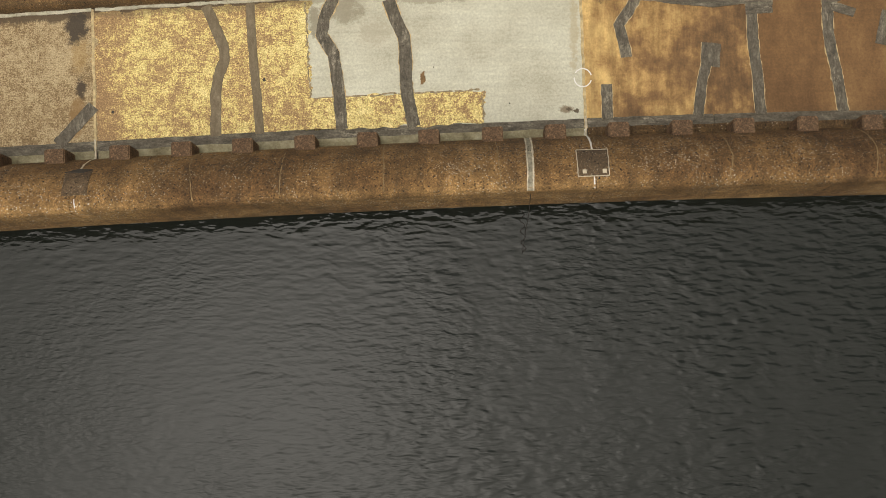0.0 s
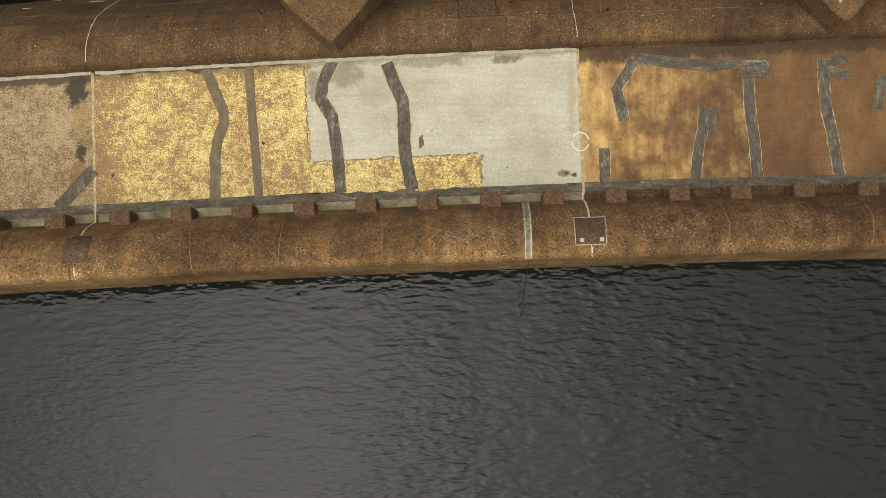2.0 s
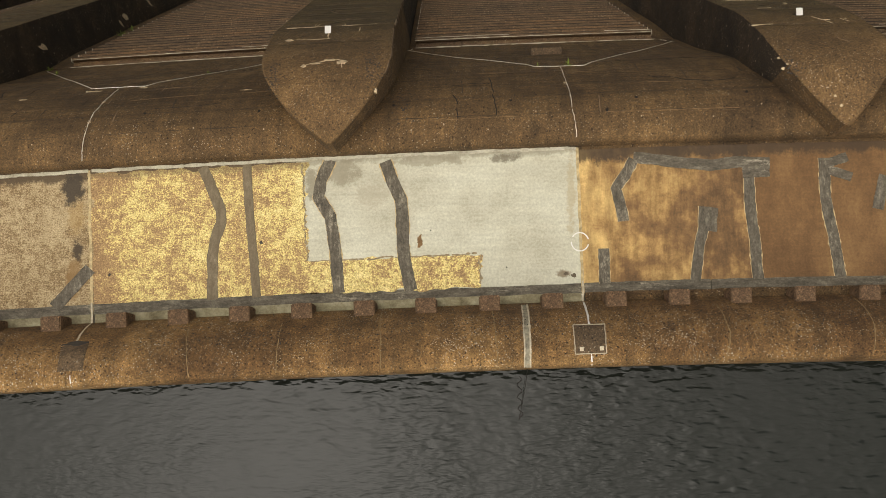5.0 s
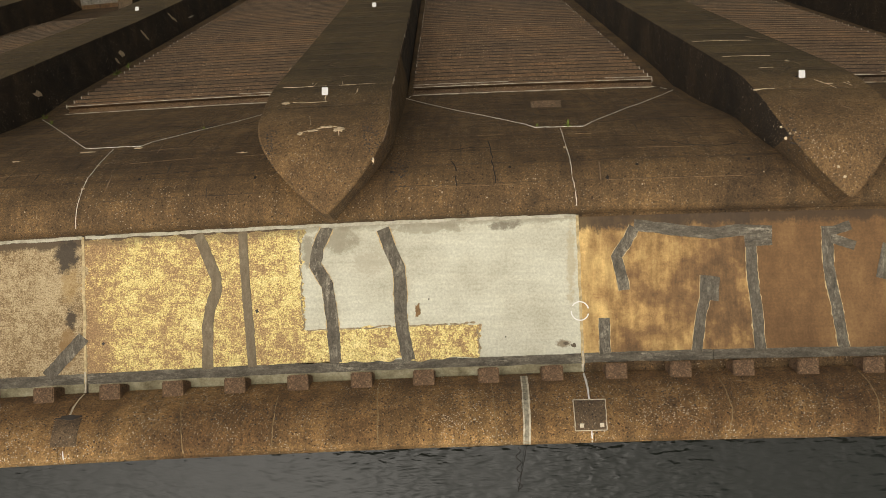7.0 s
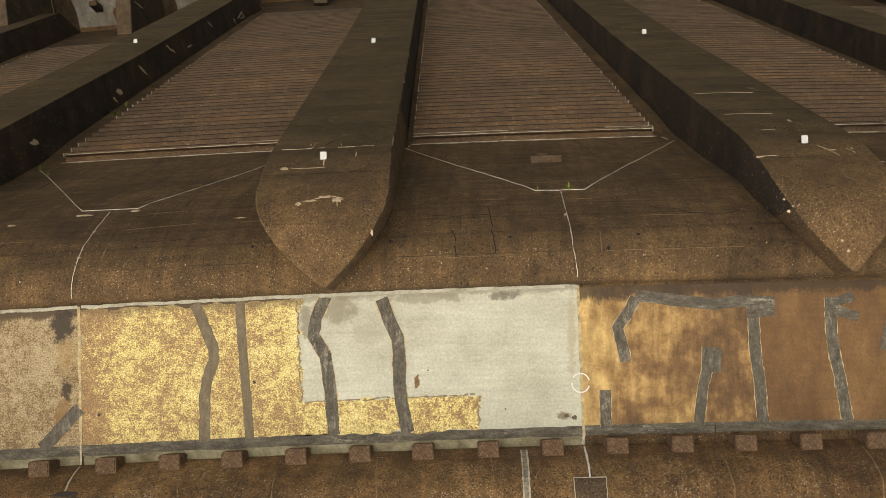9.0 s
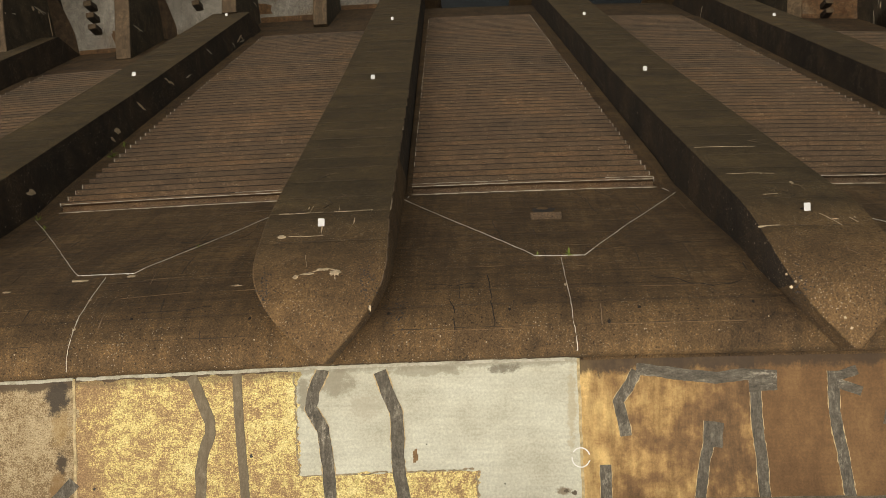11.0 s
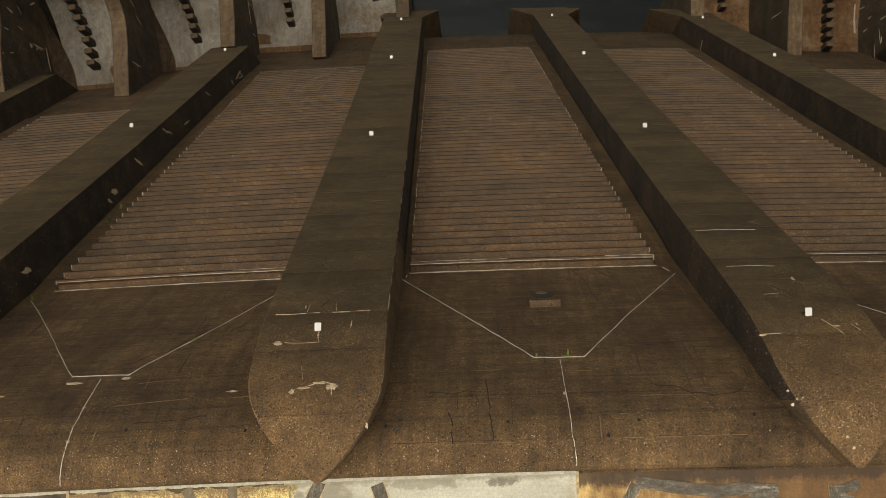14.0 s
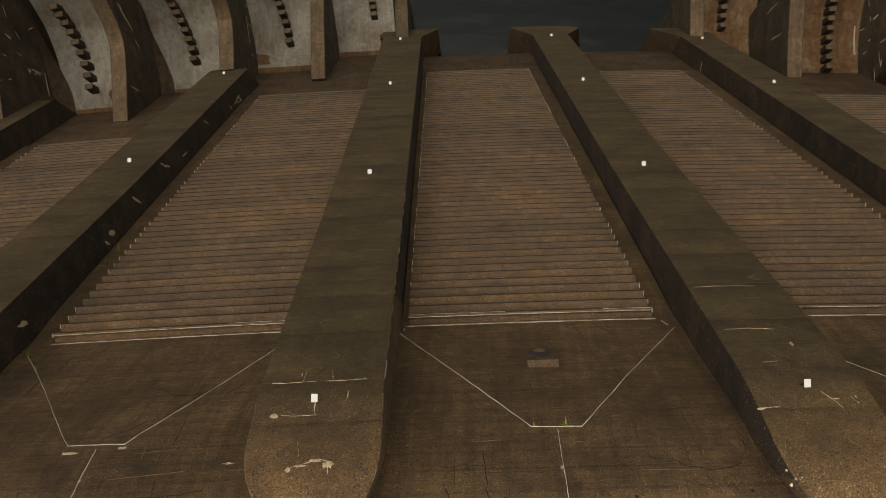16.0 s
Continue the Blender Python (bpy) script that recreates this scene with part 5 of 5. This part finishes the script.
for k, (s, d, size) in enumerate(((1.98, 2.07, 0.15), (1.36, 2.06, 0.10), (-10.5, 4.2, 0.2), (-10.0, 3.8, 0.12), (-5.7, 2.75, 0.09), (-10.45, 7.2, 0.28), (-10.5, 7.9, 0.2))):
    fern(s, d, size, k, 0.36 if d > 7 else 0.0)

# ---- loose line at the waterline and its modelled reflection ----
def thread(points, r, mat, name, label, category):
    cu = bpy.data.curves.new(name, "CURVE")
    cu.dimensions = "3D"
    cu.bevel_depth = r
    cu.bevel_resolution = 1
    sp = cu.splines.new("POLY")
    sp.points.add(len(points) - 1)
    for q, p in zip(sp.points, points):
        q.co = (*p, 1)
    cu.materials.append(mat)
    return tagged(new(name, cu), label, category)


base = warp(0.62, -4.2, WATER_Z)
# Wavy strand laid on the water as the loose line's reflection.
thread([base + Vector((0.045 * math.sin(k * 0.9) - 0.035 + 0.001 * k, -0.03 * k, 0.010)) for k in range(26)], 0.007, M_TRASH, "floating_cord", "thin black wavy strand standing in for the cord's reflection", "cord")
thread([warp(0.70, -4.09, 1.2), warp(0.71, -4.11, 0.7), warp(0.69, -4.3, 0.35), base + Vector((-0.04, -0.78, 0.02))], 0.006, M_TRASH, "loose_line", "thin loose cord hanging from the parapet into water", "cord")


# ---- far toe: stained patches and a pale pipe ----
def floor_patch(s, u, rs, ru, d0, z0, seed, mat):
    """A stain on a bucket floor, laid along its curve."""
    def on(d):
        lo, hi = 0.0, 12.0
        for _ in range(24):
            m = (lo + hi) / 2
            if d0 + bucket(m)[0] < d:
                lo = m
            else:
                hi = m
        return z0 + bucket(lo)[1]
    tagged(part("rust_stain", blob(s, d0 + bucket(u)[0], rs, ru, on, seed, 0.02, 0.04, 26, 0.5), mat), "rusty stain on the bucket floor", "stain", "bucket floor stains")


M_TOERUST = concrete("rust_stained_concrete", (0.10, 0.058, 0.028), (0.15, 0.088, 0.042), (0.20, 0.12, 0.06))
for side, s0, s1, d0, z0 in FLOORS:
    us = [-0.55, 0.1, 0.28]
    prof = [(d0 + (bucket(u)[0] if u > 0 else u), z0 + (bucket(u)[1] if u > 0 else 0.0) + 0.012) for u in us]
    tagged(part("rust_band", extrude(prof + [(d, z - 0.03) for d, z in reversed(prof)], s0 + 0.42, s1 - (0.92 if -8 < s0 < 0 else 0.42), 0.5, 0.0), M_TOERUST), "rusty brown band along the bucket floor's foot", "stain", "bucket floor stains")
floor_patch(17.7, 1.2, 0.55, 0.7, 25.4, -58.8, 1, M_TOERUST)
floor_patch(22.0, 1.6, 0.5, 1.2, 22.1, -50.9, 2, M_TOERUST)
floor_patch(-17.6, 0.9, 0.4, 0.7, 20.1, -46.2, 3, M_TOERUST)
floor_patch(-12.6, 1.0, 0.4, 0.6, 22.3, -51.5, 4, M_TOERUST)
floor_patch(-11.2, 0.9, 0.5, 0.6, 25.0, -57.6, 5, M_TOERUST)


# black moss specks along the nose of the middle ribs
def specks(name, centre, count, on, spread, seed, mat, label, size=0.014):
    rnd = random.Random(seed)
    bm = bmesh.new()
    for k in range(count):
        s = centre[0] + rnd.gauss(0, spread[0])
        d = centre[1] + rnd.gauss(0, spread[1])
        p, n = spot_on(on, s, d, 0.004)
        e1 = (warp(s + 0.01, d, on(d)) - warp(s, d, on(d))).normalized()
        e2 = n.cross(e1)
        r = size * rnd.uniform(0.5, 1.6)
        ring = [bm.verts.new(p + e1 * math.cos(q) * r * rnd.uniform(0.7, 1.3) + e2 * math.sin(q) * r * rnd.uniform(0.7, 1.3)) for q in (0, 1.25, 2.5, 3.75, 5.0)]
        top = bm.verts.new(p + n * 0.012)
        for i in range(5):
            bm.faces.new((ring[i], ring[(i + 1) % 5], top))
    return tagged(part(name, bm, mat), label, "moss" if mat is M_TAR else "lichen", "", "stuff")


specks("moss", (A + 0.85, 1.45), 110, rib_z, (0.09, 0.22), 1, M_TAR, "black moss specks along the rib's nose", 0.012)
specks("moss", (A - 0.90, 1.35), 90, rib_z, (0.06, 0.22), 2, M_TAR, "black moss specks along the rib's nose", 0.012)
specks("moss", (A + 1.30, 0.95), 70, face_z, (0.10, 0.18), 3, M_TAR, "black moss specks on the dam face beside the rib", 0.014)
specks("moss", (Bq - 0.85, 1.15), 60, rib_z, (0.10, 0.15), 4, M_TAR, "black moss specks along the rib's nose", 0.012)
specks("lichen", (A, 0.85), 90, rib_z, (0.35, 0.35), 5, M_LICHEN, "pale lichen specks on the rib's nose", 0.008)
specks("lichen", (Bq, 0.95), 80, rib_z, (0.35, 0.40), 6, M_LICHEN, "pale lichen specks on the rib's nose", 0.008)
for k, s in enumerate((-9.0, -5.6, -0.8, 1.0, 3.6)):
    specks("lichen", (s, 0.42), 70, face_z, (0.9, 0.14), 10 + k, M_LICHEN, "pale lichen specks along the rounded ledge", 0.0045)
for k, s in enumerate((-9.2, -6.0, -4.6, -2.6, -0.6, 0.9, 2.9, 4.8, 6.6)):
    specks("lichen", (s, -3.48), 130, par_z, (0.75, 0.16), 30 + k, M_LICHEN, "pale lichen specks scattered over the parapet", 0.0075)
    specks("moss", (s + 0.3, -3.30), 70, par_z, (0.75, 0.13), 50 + k, M_TAR, "black moss specks scattered over the parapet", 0.012)
for k, (s, n) in enumerate(((-0.6, 120), (2.9, 60), (3.3, 60))):
    specks("lichen", (s, -3.62), n, par_z, (0.22, 0.10), 70 + k, M_SPALL, "dense white lichen specks on the parapet", 0.008)


# pale flakes and scratches on upright sides
def side_mark(s, d, z, length, height, lean, seed, face, label, name="pale_scratch"):
    """A thin sliver on an upright side at s, facing face (+1 or -1) along the crest."""
    rnd = random.Random(seed)
    bm = bmesh.new()
    ring = []
    for i in range(10):
        a = 2 * math.pi * i / 10
        r = rnd.uniform(0.35, 1.2)
        y, h = math.cos(a) * length * 0.7 * r, math.sin(a) * height * r
        ring.append((d + y, z + h + y * lean))
    out = [bm.verts.new(warp(s + face * 0.012, q, w)) for q, w in ring]
    inn = [bm.verts.new(warp(s - face * 0.02, q, w)) for q, w in ring]
    bm.faces.new(out)
    bm.faces.new(inn[::-1])
    for i in range(10):
        bm.faces.new((out[i], out[(i + 1) % 10], inn[(i + 1) % 10], inn[i]))
    tagged(part(name, bm, M_FLAKED), label, "flaked patch", "marks on upright sides")


L_SIDE = RIBS[1] + RIB_WIDE[1]
SIDE_MARKS = [(L_SIDE, 8.55, -17.2, 0.17, 0.46, -2.0, 1), (L_SIDE, 8.15, -16.65, 0.10, 0.34, -2.0, 1), (L_SIDE, 5.05, -8.6, 0.13, 0.36, -2.2, 1), (L_SIDE, 19.96, -44.8, 0.10, 0.5, -2.0, 1),
              (-20.7, 22.8, -39.2, 0.12, 0.5, 0.8, 1), (-20.7, 21.65, -42.0, 0.16, 0.22, 0.5, 1), (-20.7, 21.72, -42.9, 0.07, 0.16, 0, 1), (-20.7, 19.95, -37.5, 0.12, 0.1, 0, 1), (-20.7, 23.6, -37.9, 0.05, 0.8, 0.3, 1), (-20.7, 22.2, -40.6, 0.04, 0.5, 0.3, 1),
              (-16.17, 25.2, -43.8, 0.5, 0.10, 1.6, 1), (-16.17, 20.9, -44.8, 0.22, 0.07, 0.4, 1), (-11.46, 28.9, -55.3, 0.05, 0.4, 0.5, 1), (-11.46, 27.7, -55.6, 0.05, 0.5, 0.4, 1),
              (22.6, 24.3, -46.7, 0.10, 0.5, 0.8, -1), (22.6, 22.8, -48.8, 0.05, 0.4, 0.3, -1), (22.6, 21.4, -46.0, 0.3, 0.08, 0.6, -1), (22.6, 23.3, -48.0, 0.05, 0.3, 0.3, -1)]
for k, (s, d, z, ln, h, lean, face) in enumerate(SIDE_MARKS):
    side_mark(s, d, z, ln, h, lean, k, face, "pale flaked mark on a black upright concrete side")

thread([warp(19.73, 26.05, -49.6), warp(21.2, 25.97, -49.68), warp(22.49, 25.9, -49.75)], 0.08, M_JOINT, "pale_pipe", "pale pipe running across the top of a bucket floor", "pipe")
thread([warp(22.49, 25.9, -49.75), warp(22.53, 25.1, -50.3), warp(22.56, 24.2, -50.68), warp(22.58, 23.22, -50.7)], 0.06, M_SEAL, "pale_pipe", "pale pipe running along the foot of a bucket wall", "pipe")
thread([warp(22.2, 26.0, -49.75), warp(21.98, 25.6, -50.0), warp(21.77, 25.3, -50.2)], 0.06, M_SEAL, "driftwood", "bleached driftwood stick lying on a bucket floor", "driftwood")
thread([warp(22.07, 25.9, -49.82), warp(21.75, 25.2, -50.25)], 0.045, M_SEAL, "driftwood", "bleached driftwood stick lying on a bucket floor", "driftwood")


# long scratches and lime runs on the black upright sides
def scratch(s, d0, z0, d1, z1, width, face, seed):
    bm = bmesh.new()
    a, b = Vector((d0, z0)), Vector((d1, z1))
    way = (b - a).normalized()
    side = Vector((-way.y, way.x))
    rows = []
    for i in range(9):
        f = i / 8
        c = a.lerp(b, f) + side * noise.noise((f * 3, seed, 0.3)) * width
        w = width * (0.25 + 0.9 * math.sin(math.pi * (f * 0.86 + 0.07))) * (1 + 0.7 * noise.noise((f * 9, seed, 1.7)))
        rows.append([bm.verts.new(warp(s + face * o, (c + side * w * g).x, (c + side * w * g).y)) for o, g in ((0.014, -0.5), (0.014, 0.5), (-0.02, 0.5), (-0.02, -0.5))])
    for r, q in zip(rows, rows[1:]):
        for i in range(4):
            bm.faces.new((r[i], r[(i + 1) % 4], q[(i + 1) % 4], q[i]))
    bm.faces.new(rows[0])
    bm.faces.new(rows[-1])
    tagged(part("lime_run", bm, M_SEAL if seed % 3 else M_FLAKED), "thin pale lime run on a black upright side", "lime run", "marks on upright sides")


RUNS = {-20.7: [(24.39, -39.06, 23.89, -39.4), (23.44, -40.5, 23.15, -41.05), (24.17, -42.72, 24.6, -43.6), (21.85, -42.2, 22.05, -44.1), (21.85, -42.5, 21.88, -43.77), (22.25, -44.5, 20.93, -44.8), (21.47, -38.1, 21.58, -38.8), (20.26, -38.5, 20.38, -39.06)],
        -16.17: [(25.41, -42.98, 24.62, -45.73), (20.81, -43.69, 21.06, -45.76), (24.2, -46.0, 23.9, -46.9)],
        -11.46: [(28.06, -54.86, 26.22, -55.19), (27.85, -55.97, 27.34, -57.4), (25.61, -55.3, 25.78, -56.6)],
        -10.83: [(19.13, -42.81, 20.15, -44.72), (19.43, -43.72, 20.1, -45.5), (18.7, -41.35, 18.64, -42.04), (12.36, -24.76, 12.43, -26.26), (13.43, -28.7, 13.84, -29.85), (16.2, -34.0, 16.3, -35.2), (10.2, -20.1, 10.25, -21.2)]}
k = 0
for s, marks in RUNS.items():
    for d0, z0, d1, z1 in marks:
        k += 1
        scratch(s, d0, z0, d1, z1, 0.05 if k % 3 else 0.08, 1, k)
for s, marks in ((22.8, [(24.64, -50.6, 24.48, -49.42), (22.81, -46.75, 22.67, -45.53), (21.2, -48.6, 20.9, -48.62), (21.62, -47.87, 20.8, -47.83), (22.33, -46.93, 21.67, -46.88), (24.86, -48.27, 24.5, -48.24), (25.93, -48.49, 25.5, -48.46)]), (14.0, [(21.98, -50.41, 22.4, -49.6), (22.3, -49.96, 22.43, -49.57)]), (18.45, [(24.66, -52.5, 24.3, -50.07), (26.59, -53.3, 26.45, -50.65)])):
    for d0, z0, d1, z1 in marks:
        k += 1
        scratch(s, d0, z0, d1, z1, 0.06, -1, k)

# lift joints across the dam face
for i in range(5):
    a, b = RIBS[i] + 0.9, RIBS[i + 1] - 0.9
    for d, w in ((0.57, 0.012), (1.0, 0.009), (1.30, 0.013), (1.84, 0.013), (2.35, 0.009), (2.75, 0.010), (3.2, 0.009), (3.62, 0.012), (4.1, 0.010)):
        lo = a + (0.25 if d > 1.5 else 0) + 0.1
        tagged(part("lift_joint", ribbon(jagged([(lo, d), (b - 0.35, d)], 0.12, 0.012, d * 7 + i), lambda f: max(0.002, w * (0.45 + 1.5 * noise.noise((f * 21, d, i)))), face_z, 0.004, 0.02), M_STREAK), "fine dark lift joint across the dam face", "lift joint", "lift joints")
# drip runs and short dark streaks down the face
rnd = random.Random(12)
for k in range(70):
    s = rnd.uniform(-13.5, 14.5)
    if min(abs(s - r) for r in RIBS) < 1.25:
        continue
    d = rnd.uniform(0.5, 3.6)
    ln = rnd.uniform(0.1, 0.5)
    crack([(s, d), (s + rnd.uniform(-0.03, 0.03), d + ln)], face_z, 200 + k, rnd.uniform(0.012, 0.035), M_STREAK if rnd.random() < 0.7 else M_FLAKE, "short dark drip run on the dam face", "drip runs", 0.02)
# fine cracks over the ribs
for i in (1, 2, 3, 4):
    for k in range(9):
        d = rnd.uniform(1.6, 9.0)
        s = RIBS[i] + rnd.uniform(-0.8, 0.8)
        crack([(s, d), (s + rnd.uniform(-0.25, 0.25), d + rnd.uniform(0.05, 0.2)), (s + rnd.uniform(-0.3, 0.3), d + rnd.uniform(0.1, 0.4))], rib_z, 400 + i * 20 + k, 0.008, M_FLAKE if k % 2 else M_CRACK, "hairline crack on the rib's crown", "cracks", 0.04)
    far = 7.8
    while far < rib_end(i) - 0.8:
        half = RIB_WIDE[i] - 0.06
        lo, hi = sorted((rnd.uniform(-half, -half * 0.5), rnd.uniform(0.2, half)))
        crack([(RIBS[i] + lo, far), (RIBS[i] + hi, far + 0.004)], rib_z, 600 + i * 40 + int(far * 2), 0.016, M_STREAK, "lift joint across the rib's crown", "rib lift joints", 0.010)
        far += rnd.uniform(0.45, 0.8)
    for d in (2.32, 3.09, 3.6, 4.2, 4.75, 5.2, 5.7, 6.2, 6.7, 7.2):
        crack([(RIBS[i] - 0.85, d), (RIBS[i] + 0.85, d)], rib_z, 500 + i * 20 + int(d * 3), 0.010, M_STREAK, "fine dark lift joint across the rib", "rib lift joints", 0.012)
